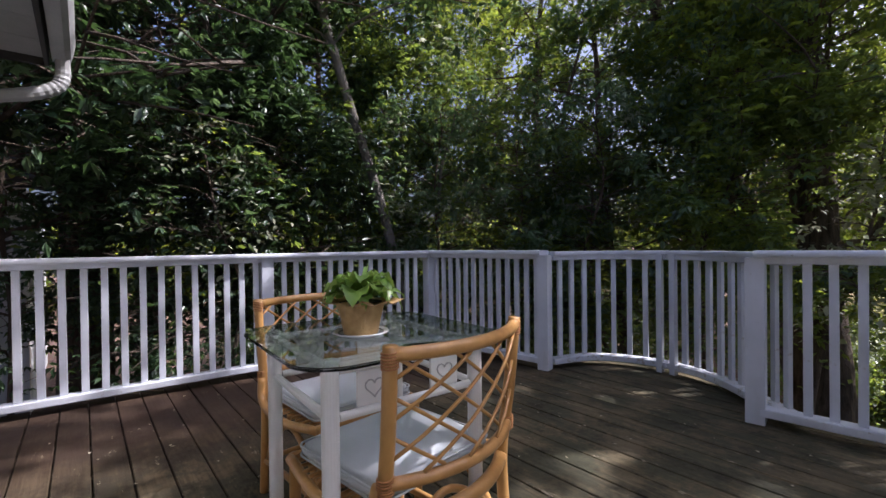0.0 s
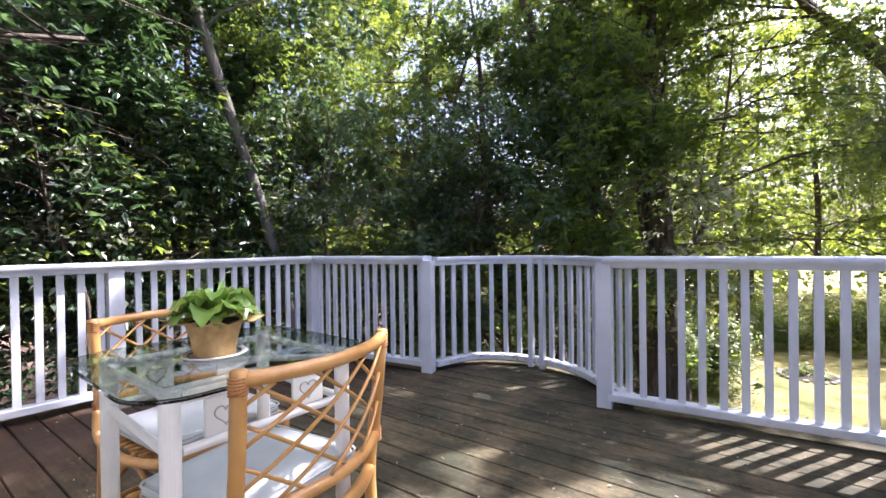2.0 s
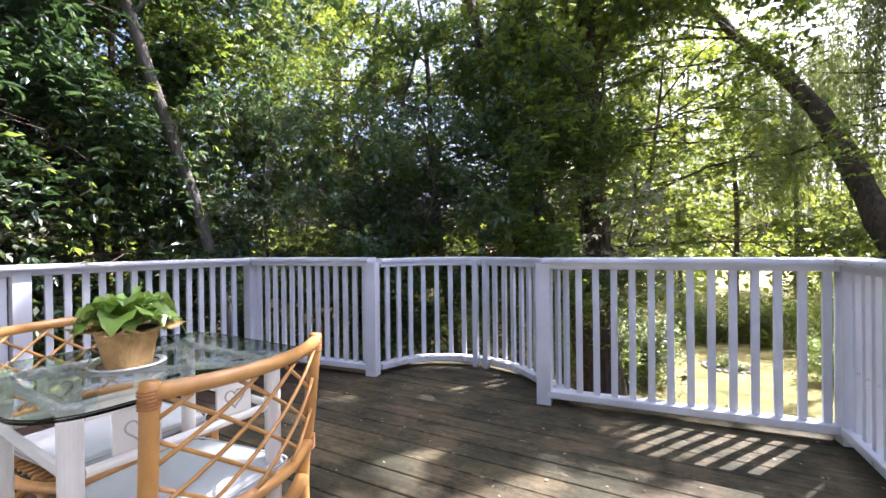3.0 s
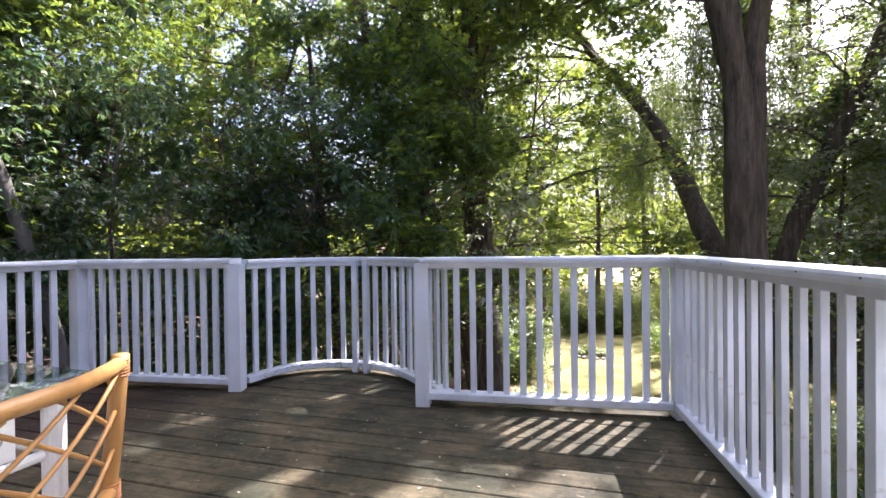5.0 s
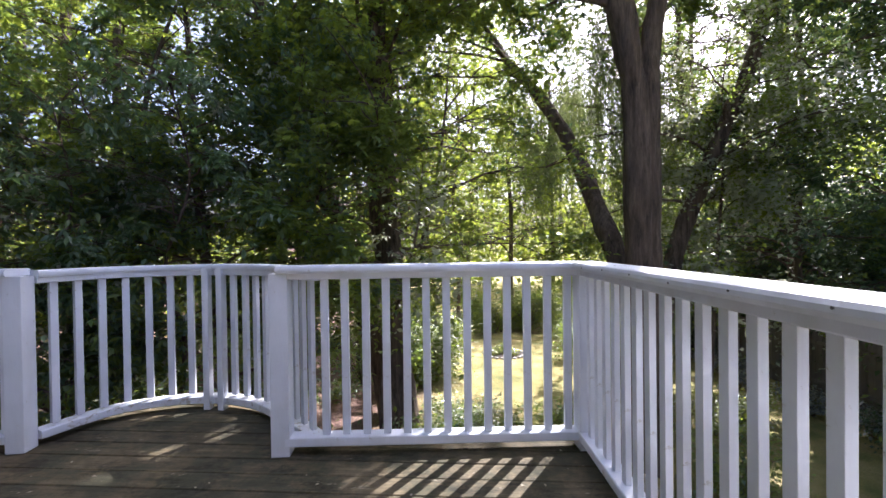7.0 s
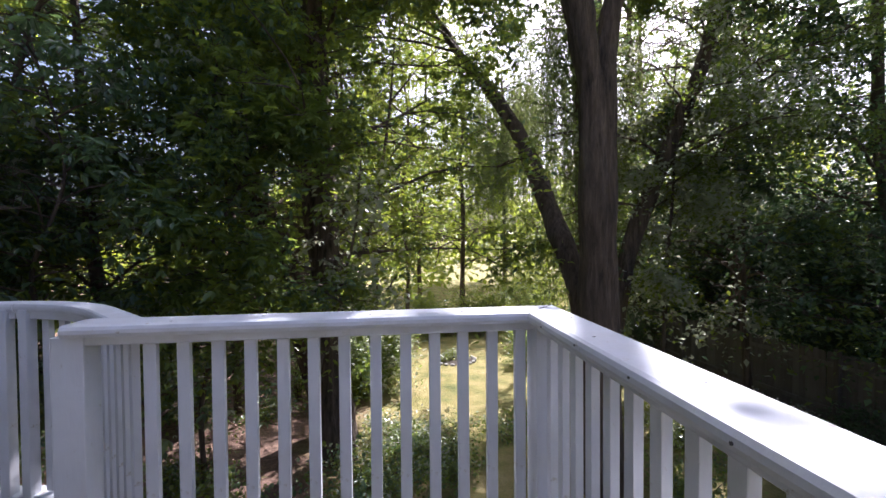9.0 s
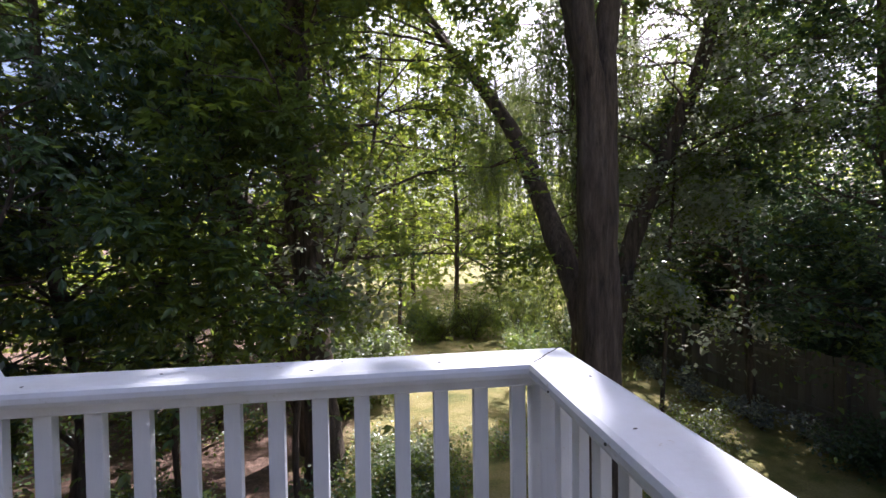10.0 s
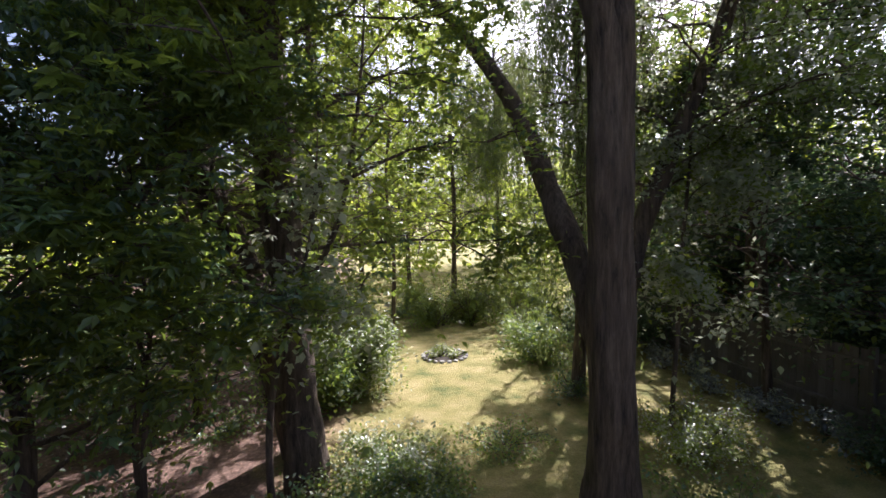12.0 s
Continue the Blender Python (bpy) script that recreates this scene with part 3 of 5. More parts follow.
def clear_of_gaps(P):
    """Keeps the points outside the deck's air space and outside the canopy's light wells."""
    x0, x1, y0, y1 = DECK_BOX
    keep = ~((P[:, 0] > x0) & (P[:, 0] < x1) & (P[:, 1] > y0) & (P[:, 1] < y1) & (P[:, 2] < 3.4) & (P[:, 2] > -0.4))
    keep &= P[:, 2] > GROUND + 0.02
    s = np.array(SUN_DIR)
    ragged = 1 + 0.45 * np.sin(P[:, 0] * 3.3 + 1.7 * np.sin(P[:, 1] * 1.9)) * np.sin(P[:, 1] * 4.1 + 1.3 * np.sin(P[:, 2] * 2.1))
    for spot, r, *begin in SUN_SPOTS:
        rel = P - np.array(spot)
        along = rel @ s
        off = np.linalg.norm(rel - along[:, None] * s, axis=1)
        keep &= ~((off < r * ragged) & (along > (begin[0] if begin else 0.4)))
    return P[keep]


def sprays(tips, per, spread, flat, rng, tilt=0.55):
    """Leaves round each tip, in sprays that each hang at a slope of their own."""
    tips = np.array(tips)
    c = np.repeat(tips, per, axis=0)
    slope = np.repeat(rng.normal(0, tilt, (len(tips), 2)), per, axis=0)
    size = np.repeat(rng.uniform(0.55, 1.35, len(tips)), per)[:, None]
    off = rng.normal(0, 1, c.shape) * np.array([spread, spread, flat]) * size
    off[:, 2] += (off[:, :2] * slope).sum(1) - 0.5 * (off[:, :2] ** 2).sum(1) / spread
    return c + off


OPEN_AT = np.array([p for p, r in OPEN_WELLS], float)
OPEN_R = np.array([r for p, r in OPEN_WELLS], float)


def in_open(pts):
    """Whether a branch would cross the wells of light over the corner of the deck and the lawn."""
    A = np.array([tuple(p) for p in pts])
    rel = A[:, None, :] - OPEN_AT[None]
    along = rel @ np.array(SUN_DIR)
    off = np.linalg.norm(rel - along[..., None] * np.array(SUN_DIR), axis=2)
    return bool(((along > 0.4) & (off < OPEN_R)).any())


def limb(start, az, length, rise, rng, bend=0.3):
    """A limb's line: out, up, then levelling off, a little crooked."""
    pts, p, a, e = [Vector(start)], Vector(start), az, rise
    n = 6
    for _ in range(n):
        p = p + Vector((math.cos(a) * math.cos(e), math.sin(a) * math.cos(e), math.sin(e))) * length / n
        pts.append(p.copy())
        a += rng.normal(0, bend)
        e = e * 0.72 + rng.normal(0, 0.14) - 0.03
    return pts


def tree(name, label, stems, crown, limbs, leaves, leaf, mats, seed, barks=BARK, lobes=1, spread=0.21, flat=0.09, extra_limbs=(), droop=0.35):
    """A tree of one or more stems (points and radii), limbs on them between two heights, and leaf sprays on the limbs.
    crown: lowest limb, top, reach below, reach above."""
    rng = np.random.default_rng(seed)
    base = stems[0][0][0]
    e = thing(name, label, "tree", pose(*base))
    inv = Matrix.Translation(-Vector(base))
    tips = []
    z0, z1, r0, r1 = crown
    wood = bmesh.new()
    lines = []
    for pts, radii in stems:
        line = curve_points(pts, 18 if radii[0] > 0.2 else 7)
        rad = [float(np.interp(k / (len(line) - 1) * (len(radii) - 1), range(len(radii)), radii)) for k in range(len(line))]
        rad = [r * (1 + 0.06 * noise.noise(p * 1.7)) for r, p in zip(rad, line)]
        bm = tube(bmesh.new(), line, rad, 32 if rad[0] > 0.2 else 12)
        bm.normal_update()
        for v in bm.verts:
            ridge = abs(noise.noise((v.co.x * 16, v.co.y * 16, v.co.z * 0.9))) - 0.25
            lump = noise.noise((v.co.x * 3.5, v.co.y * 3.5, v.co.z * 0.8))
            v.co += v.normal * rad[0] * (0.16 * ridge + 0.16 * lump)
        bmesh.ops.transform(bm, matrix=inv, verts=bm.verts)
        part("trunk", bm, barks, e, smooth=True)
        lines.append((line, rad))
    for pts, r in extra_limbs:
        line = curve_points(pts, 5)
        tube(wood, line, [r * (1 - 0.75 * k / (len(line) - 1)) for k in range(len(line))], 7)
        for p in line[len(line) // 3:]:
            tips += [tuple(np.array(p) + rng.normal(0, 0.32, 3)) for _ in range(6)]
    az = rng.uniform(0, 6.28)
    for k in range(limbs):
        line, rad = lines[k % len(lines)]
        z = z0 + (z1 - z0) * ((k + rng.uniform(0, 1)) / limbs)
        i = min(range(len(line)), key=lambda j: abs(line[j].z - z))
        share = (z - z0) / (z1 - z0)
        reach = (r0 + (r1 - r0) * share) * rng.uniform(0.65, 1.15)
        az += 2.4 + rng.normal(0, 0.35)
        start = line[i].copy()
        if abs(start.z - z) > 0.8:
            start.z = z
        pts = limb(start, az, reach, rng.uniform(0.1, 1.0), rng)
        r = max(0.014, min(rad[i] * 0.4, 0.011 * reach + 0.008))
        if not in_open(pts):
            tube(wood, pts, [r * (1 - 0.14 * q) for q in range(len(pts))], 5, False)
        for q in range(2, len(pts)):
            for _ in range(2):
                sub = limb(pts[q], az + rng.normal(0, 1.0), reach * rng.uniform(0.2, 0.42), rng.uniform(-0.5, 0.9), rng)
                if not in_open(sub):
                    tube(wood, sub[::2], [r * 0.42, r * 0.3, r * 0.2, r * 0.12][:len(sub[::2])], 3, False)
                tips += [tuple(p) for p in sub[2:]]
        tips.append(tuple(pts[-1]))
    bmesh.ops.transform(wood, matrix=inv, verts=wood.verts)
    tagged(part("branchwork", wood, barks, e, smooth=True), kind="stuff")
    tips = np.array(tips)
    dens = np.array([0.22 + max(0, noise.noise(Vector(t) * 0.7) + 0.3) for t in tips])
    pick = tips[rng.choice(len(tips), size=max(1, leaves // 18), p=dens / dens.sum())]
    share = rng.uniform(0, 1, len(pick))
    lo = 0
    for m, upto in mats:
        chosen = pick[(share >= lo) & (share < upto)]
        lo = upto
        if not len(chosen):
            continue
        Q = clear_of_gaps(thinned(sprays(chosen, 18, spread, flat, rng)))
        if len(Q):
            link_mesh("crown", leaf_mesh("crown", Q - np.array(base), leaf, rng, droop, lobes), m, e)
    return e


def straight_tree(x, y, top, r, seed, crown, limbs, leaves, leaf, mats, label, lean=(0, 0), barks=BARK, **kw):
    h = top - GROUND
    z = ground_height(x, y) - 0.1
    sway = random.Random(seed)
    lean = (lean[0] * 2.5 + sway.uniform(-0.7, 0.7), lean[1] * 2.5 + sway.uniform(-0.7, 0.7))
    pts = [(x, y, z)] + [(x + lean[0] * t * t + sway.uniform(-0.16, 0.16), y + lean[1] * t * t + sway.uniform(-0.16, 0.16), z + h * t) for t in (0.2, 0.4, 0.6, 0.8)] + [(x + lean[0], y + lean[1], top)]
    return tree("tree", label, [(pts, [r * 1.25, r, r * 0.85, r * 0.7, r * 0.45, r * 0.2])], crown, limbs, leaves, leaf, mats, seed, barks, **kw)


G = ((LEAF, 0.72), (LEAF_LIGHT, 0.86), (LEAF_DARK, 1.01))
D = ((LEAF_DARK, 0.7), (LEAF, 1.01))
Y = ((LEAF_LIGHT, 0.7), (LEAF, 1.01))
# the few whitened leaves in these two mixes are painted glints
M = ((LEAF, 0.48), (LEAF_DARK, 0.86), (LEAF_LIGHT, 0.95), (LEAF_PALE_LIT, 1.01))
B = ((LEAF_DARK, 0.62), (LEAF, 0.90), (LEAF_PALE_LIT, 1.01))

# the great twin-stemmed tree by the corner, with its leaning low limb
tree("tree", "tall twin-stemmed maple with furrowed grey-brown bark", [
    ([(2.82, 4.33, -2.7), (2.79, 4.23, -1.5), (2.66, 4.15, 1.0), (2.62, 4.13, 3.0), (2.44, 4.13, 4.3), (2.04, 4.23, 7.0), (1.84, 4.53, 11.0)], [0.38, 0.27, 0.215, 0.20, 0.19, 0.16, 0.06]),
    ([(2.84, 4.35, -2.6), (2.86, 4.23, -0.5), (2.83, 4.15, 2.0), (2.84, 4.15, 3.4), (3.00, 4.18, 4.6), (3.54, 4.13, 7.0), (4.14, 4.03, 11.0)], [0.27, 0.20, 0.175, 0.165, 0.14, 0.12, 0.05]),
    ([(2.74, 4.33, -0.2), (2.60, 4.70, 0.8), (2.46, 5.43, 2.0), (2.42, 6.23, 3.05), (2.08, 7.03, 4.2), (1.45, 7.83, 5.5), (0.75, 8.33, 7.0)], [0.20, 0.18, 0.165, 0.15, 0.125, 0.08, 0.03])],
    (4.6, 10.5, 5.2, 2.6), 50, 40000, 0.155, ((LEAF, 0.62), (LEAF_LIGHT, 0.80), (LEAF_DARK, 1.01)), 11, lobes=3, flat=0.13)
# the trunk left of the lawn with its second stem
tree("tree", "slim dark-barked maple beside the lawn", [
    ([(-1.00, 5.94, -2.7), (-1.08, 6.04, -1.2), (-1.20, 6.29, 1.2), (-1.30, 6.52, 3.5), (-1.45, 6.64, 6.0), (-1.50, 6.84, 10)], [0.32, 0.26, 0.21, 0.19, 0.15, 0.05]),
    ([(-1.25, 6.24, -0.2), (-1.50, 6.39, 1.6), (-1.62, 6.59, 3.6), (-1.90, 6.74, 7.0)], [0.11, 0.10, 0.09, 0.03])],
    (0.2, 9.5, 3.4, 2.4), 52, 42000, 0.13, ((LEAF, 0.55), (LEAF_LIGHT, 0.92), (LEAF_DARK, 1.01)), 12, lobes=3, extra_limbs=[
        ([(-1.00, 6.44, 0.3), (-0.50, 6.84, 1.3), (-0.20, 7.14, 2.6), (0.00, 7.24, 4.0), (0.10, 7.34, 5.2)], 0.06), ([(-0.25, 7.09, 2.3), (0.35, 7.34, 2.9), (0.80, 7.54, 3.3)], 0.025),
        ([(-0.20, 7.14, 2.6), (0.50, 7.60, 3.6), (1.30, 8.20, 4.2)], 0.022), ([(-0.50, 6.84, 1.3), (0.30, 7.20, 1.6), (1.00, 7.60, 1.5)], 0.02), ([(0.00, 7.24, 4.0), (0.80, 7.40, 5.0), (1.50, 7.80, 5.6)], 0.022)])
# mixes that darken whole crowns and shrubs with shade-coloured leaves
K = ((LEAF_SHADED, 0.8), (LEAF_DARK, 1.01))
R = ((LEAF_SHADED, 0.35), (LEAF_DARK, 0.75), (LEAF, 1.01))
# dark leaning tree in the wood's edge
tree("tree", "dark leaning tree at the wood's edge", [([(-1.2, 7.0, -2.7), (-1.85, 6.9, 0.3), (-2.7, 6.8, 2.6), (-3.5, 6.7, 5.0), (-4.3, 6.8, 8)], [0.28, 0.25, 0.23, 0.16, 0.05])], (-0.4, 8.8, 3.0, 2.2), 36, 12000, 0.12, M, 13, lobes=3)
# thin leaning stem beyond the long railing
tree("tree", "thin leaning pale-barked stem in the thicket", [([(-6.1, 2.5, -2.7), (-6.35, 2.1, -0.3), (-6.6, 1.75, 1.6), (-6.9, 1.15, 3.8), (-7.3, 0.7, 6.2), (-7.4, 0.6, 8)], [0.085, 0.08, 0.075, 0.07, 0.05, 0.03])], (4.0, 8.0, 2.2, 1.6), 18, 12000, 0.07, G, 14, BARK_PALE,
     extra_limbs=[([(-6.6, 3.1, 1.4), (-6.45, 3.05, 2.4), (-6.15, 3.0, 3.0), (-6.0, 3.0, 3.7)], 0.04)])
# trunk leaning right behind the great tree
tree("tree", "dark trunk leaning over the fence side", [([(4.3, 6.8, -2.7), (4.6, 6.8, -0.8), (5.1, 6.75, 1.2), (5.8, 6.5, 3.2), (6.5, 6.2, 5.4), (7.2, 6.0, 9)], [0.28, 0.22, 0.18, 0.15, 0.12, 0.05])], (1.5, 9.0, 2.8, 2.2), 34, 30000, 0.09, ((LEAF_PALE_LIT, 0.35), (LEAF, 1.01)), 15)

WOOD_LABEL = "leafy tree of the surrounding wood, dense green crown"
# (x, y, top, radius, lowest limb, reach low, reach high, limbs, leaves, leaf size, mix, lean)
WOODS = [
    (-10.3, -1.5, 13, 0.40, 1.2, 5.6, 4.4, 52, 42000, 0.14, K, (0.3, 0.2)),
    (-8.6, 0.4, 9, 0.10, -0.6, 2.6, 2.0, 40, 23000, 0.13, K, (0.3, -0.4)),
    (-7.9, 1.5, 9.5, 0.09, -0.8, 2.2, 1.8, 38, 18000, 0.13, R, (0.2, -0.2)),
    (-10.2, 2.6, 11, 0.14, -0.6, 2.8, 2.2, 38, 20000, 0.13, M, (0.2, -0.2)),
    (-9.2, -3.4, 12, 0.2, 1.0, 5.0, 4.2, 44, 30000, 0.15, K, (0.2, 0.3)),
    (-7.6, 3.2, 9, 0.10, -0.8, 2.6, 1.7, 40, 18000, 0.11, M, (-0.3, 0.3)),
    (-5.6, 4.3, 6.2, 0.12, -1.2, 2.2, 1.3, 34, 9500, 0.11, M, (0.3, 0.4)),
    (-4.0, 5.0, 6.8, 0.15, -1.2, 2.5, 1.4, 36, 10000, 0.12, M, (-0.2, 0.2)),
    (-6.6, 7.0, 12, 0.15, 0.2, 3.2, 2.0, 36, 12000, 0.12, G, (0.2, 0.2)),
    (-3.3, 8.6, 12, 0.14, 0.0, 3.2, 2.0, 36, 10000, 0.12, G, (-0.3, 0.2)),
    (-11.5, 4.5, 13, 0.28, 0.0, 3.6, 2.2, 40, 20000, 0.13, G, (0.4, 0.0)),
    (-9.5, 9.5, 13, 0.28, 0.0, 3.6, 2.4, 36, 18000, 0.14, Y, (0.0, 0.3)),
    (-4.5, 13.5, 14, 0.28, 0.2, 3.8, 2.4, 36, 18000, 0.15, Y, (0.0, 0.3)),
    (-1.4, 12.5, 10, 0.14, 0.6, 2.6, 1.8, 28, 12000, 0.13, Y, (0.3, 0.3)),
    (-14.5, 0.5, 14, 0.3, -0.5, 4.0, 2.6, 34, 9000, 0.21, G, (0.0, 0.3)),
    (-13.0, 12.0, 15, 0.3, -1.0, 4.5, 2.8, 34, 9000, 0.23, Y, (0.0, 0.3)),
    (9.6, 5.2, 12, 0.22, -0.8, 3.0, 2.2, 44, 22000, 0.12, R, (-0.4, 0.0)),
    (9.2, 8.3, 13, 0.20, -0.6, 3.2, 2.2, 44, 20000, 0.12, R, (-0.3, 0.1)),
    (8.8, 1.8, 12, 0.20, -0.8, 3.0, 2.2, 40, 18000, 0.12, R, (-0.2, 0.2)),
    (11.6, 11.5, 14, 0.26, -1.0, 3.8, 2.6, 40, 18000, 0.15, G, (0.2, 0.2)),
    (8.7, 11.8, 15, 0.2, 0.0, 3.4, 2.6, 40, 20000, 0.14, G, (-0.2, 0.0)),
    (6.4, 9.4, 13, 0.12, 1.0, 2.8, 2.2, 36, 17000, 0.12, ((LEAF_PALE_LIT, 0.5), (LEAF, 1.01)), (-0.2, 0.2)),
    (7.9, 6.6, 14, 0.12, 0.4, 3.0, 2.6, 44, 17000, 0.13, R, (0.1, 0.2)),
    (10.8, 14.5, 16, 0.2, 0.0, 4.0, 3.0, 40, 14000, 0.17, G, (0.0, 0.0)),
    (-2.5, 4.6, 3.6, 0.05, 0.5, 1.3, 1.0, 30, 5000, 0.13, G, (-0.1, -0.1)),
    (13.0, 6.5, 14, 0.3, -1.0, 4.0, 2.6, 36, 15000, 0.16, R, (0, 0)),
    (-2.4, 11.2, 10, 0.12, -0.2, 2.6, 2.0, 34, 12000, 0.12, G, (0.1, 0.2)),
    (0.0, 17.0, 15, 0.14, 0.8, 3.4, 3.0, 44, 20000, 0.15, Y, (0.3, 0.2)),
    (9.9, 17.0, 15, 0.16, 0.4, 3.6, 2.8, 40, 17000, 0.13, G, (-0.3, 0.2)),
    (2.3, 19.6, 13, 0.16, 0.6, 3.2, 2.4, 36, 15000, 0.15, Y, (0.2, 0.4)),
    (4.6, 20.5, 11, 0.2, 0.0, 3.6, 2.4, 30, 12000, 0.16, Y, (0.0, 0.0)),
    (-1.0, 10.2, 10, 0.10, 0.6, 2.8, 2.0, 36, 20000, 0.12, Y, (0.1, 0.1)),
    (0.9, 13.6, 11, 0.10, 0.2, 3.0, 2.2, 36, 22000, 0.13, Y, (0.1, 0.1)),
    (-3.2, 19.5, 12, 0.22, 0.4, 3.8, 2.6, 30, 12000, 0.17, Y, (0.0, 0.0)),
]
for k, (x, y, top, r, z0, r0, r1, nl, lv, sz, mx, lean) in enumerate(WOODS):
    near = math.hypot(x, y) < 10.5 or 3 < x <= 7
    straight_tree(x, y, top, r * (0.62 if r < 0.35 else 0.85), 100 + k, (z0 - 0.5, top - 0.4, r0, r1), int(nl * 1.1), int(lv * (1.0 if near else 0.95)), sz * (1.12 if near else 1.05), mx, WOOD_LABEL, lean, lobes=3 if near else 1)


def far_woods():
    """A belt of distant foliage that closes the view, as one mass of clumps with gaps."""
    rng = np.random.default_rng(77)
    P = []
    for k in range(70):
        a = radians(-75 + 210 * k / 69 + rng.uniform(-1.2, 1.2))
        d = rng.uniform(26, 40)
        cx, cy = -math.sin(a) * d, math.cos(a) * d
        top = rng.uniform(5, 11) if a < 0.25 else rng.uniform(1.5, 5)
        n = 1500
        u = rng.normal(0, 1, (n, 3))
        u /= np.linalg.norm(u, axis=1)[:, None]
        rad = rng.uniform(0.35, 1, n) ** 0.5
        p = np.stack([cx + u[:, 0] * 3.4 * rad, cy + u[:, 1] * 3.4 * rad, (GROUND + top) / 2 + u[:, 2] * rad * (top - GROUND) / 2], 1)
        P.append(p)
    P = np.concatenate(P)
    keep = np.array([noise.noise(Vector(p) * 0.45) > -0.12 for p in P]) & (P[:, 2] > GROUND)
    ob = link_mesh("far_woods", leaf_mesh("far_woods", P[keep], 0.5, rng, 0.2), LEAF_LIGHT)
    tagged(ob, "distant sunlit woodland foliage closing the garden", "woods", kind="stuff")


far_woods()


# ---- shrubs ----
def shrub(x, y, height, reach, leaves, leaf, mats, seed, label, z=None, lobes=1, stems=14):
    rng = np.random.default_rng(seed)
    z = ground_height(x, y) - 0.03 if z is None else z
    e = thing("shrub", label, "shrub", pose(x, y, z))
    wood, tips = bmesh.new(), []
    for k in range(stems):
        az = k * 2.4 + rng.normal(0, 0.3)
        L = height * rng.uniform(0.7, 1.15)
        pts = [Vector((0, 0, 0))]
        out = reach * rng.uniform(0.3, 1.0)
        for q in range(1, 6):
            t = q / 5
            pts.append(Vector((math.cos(az) * out * t ** 1.3 + rng.normal(0, 0.03), math.sin(az) * out * t ** 1.3 + rng.normal(0, 0.03), L * (t - 0.25 * t * t * out / max(reach, 0.1)))))
        tube(wood, pts, [0.012 * max(0.4, height), 0.01, 0.008, 0.006, 0.004, 0.003], 4, False)
        tips += [tuple(p) for p in pts[2:]]
    part("stem", wood, BARK, e)
    tips = np.array(tips)
    pick = tips[rng.integers(0, len(tips), max(1, leaves // 6))]
    P = sprays(pick, 6, reach * 0.22, height * 0.09, rng)
    P = P[P[:, 2] > 0.02]
    W = clear_of_gaps(P + np.array([x, y, z])) if z < -1 else P + np.array([x, y, z])
    Q = P if z < -1 and len(W) < 0.3 * len(P) else W - np.array([x, y, z])
    share = rng.uniform(0, 1, len(Q))
    lo = 0
    for m, upto in mats:
        R = Q[(share >= lo) & (share < upto)]
        lo = upto
        if len(R):
            link_mesh("foliage", leaf_mesh("foliage", R, leaf, rng, 0.25, lobes), m, e)
    return e


SH = "leafy green shrub growing on the woodland floor"
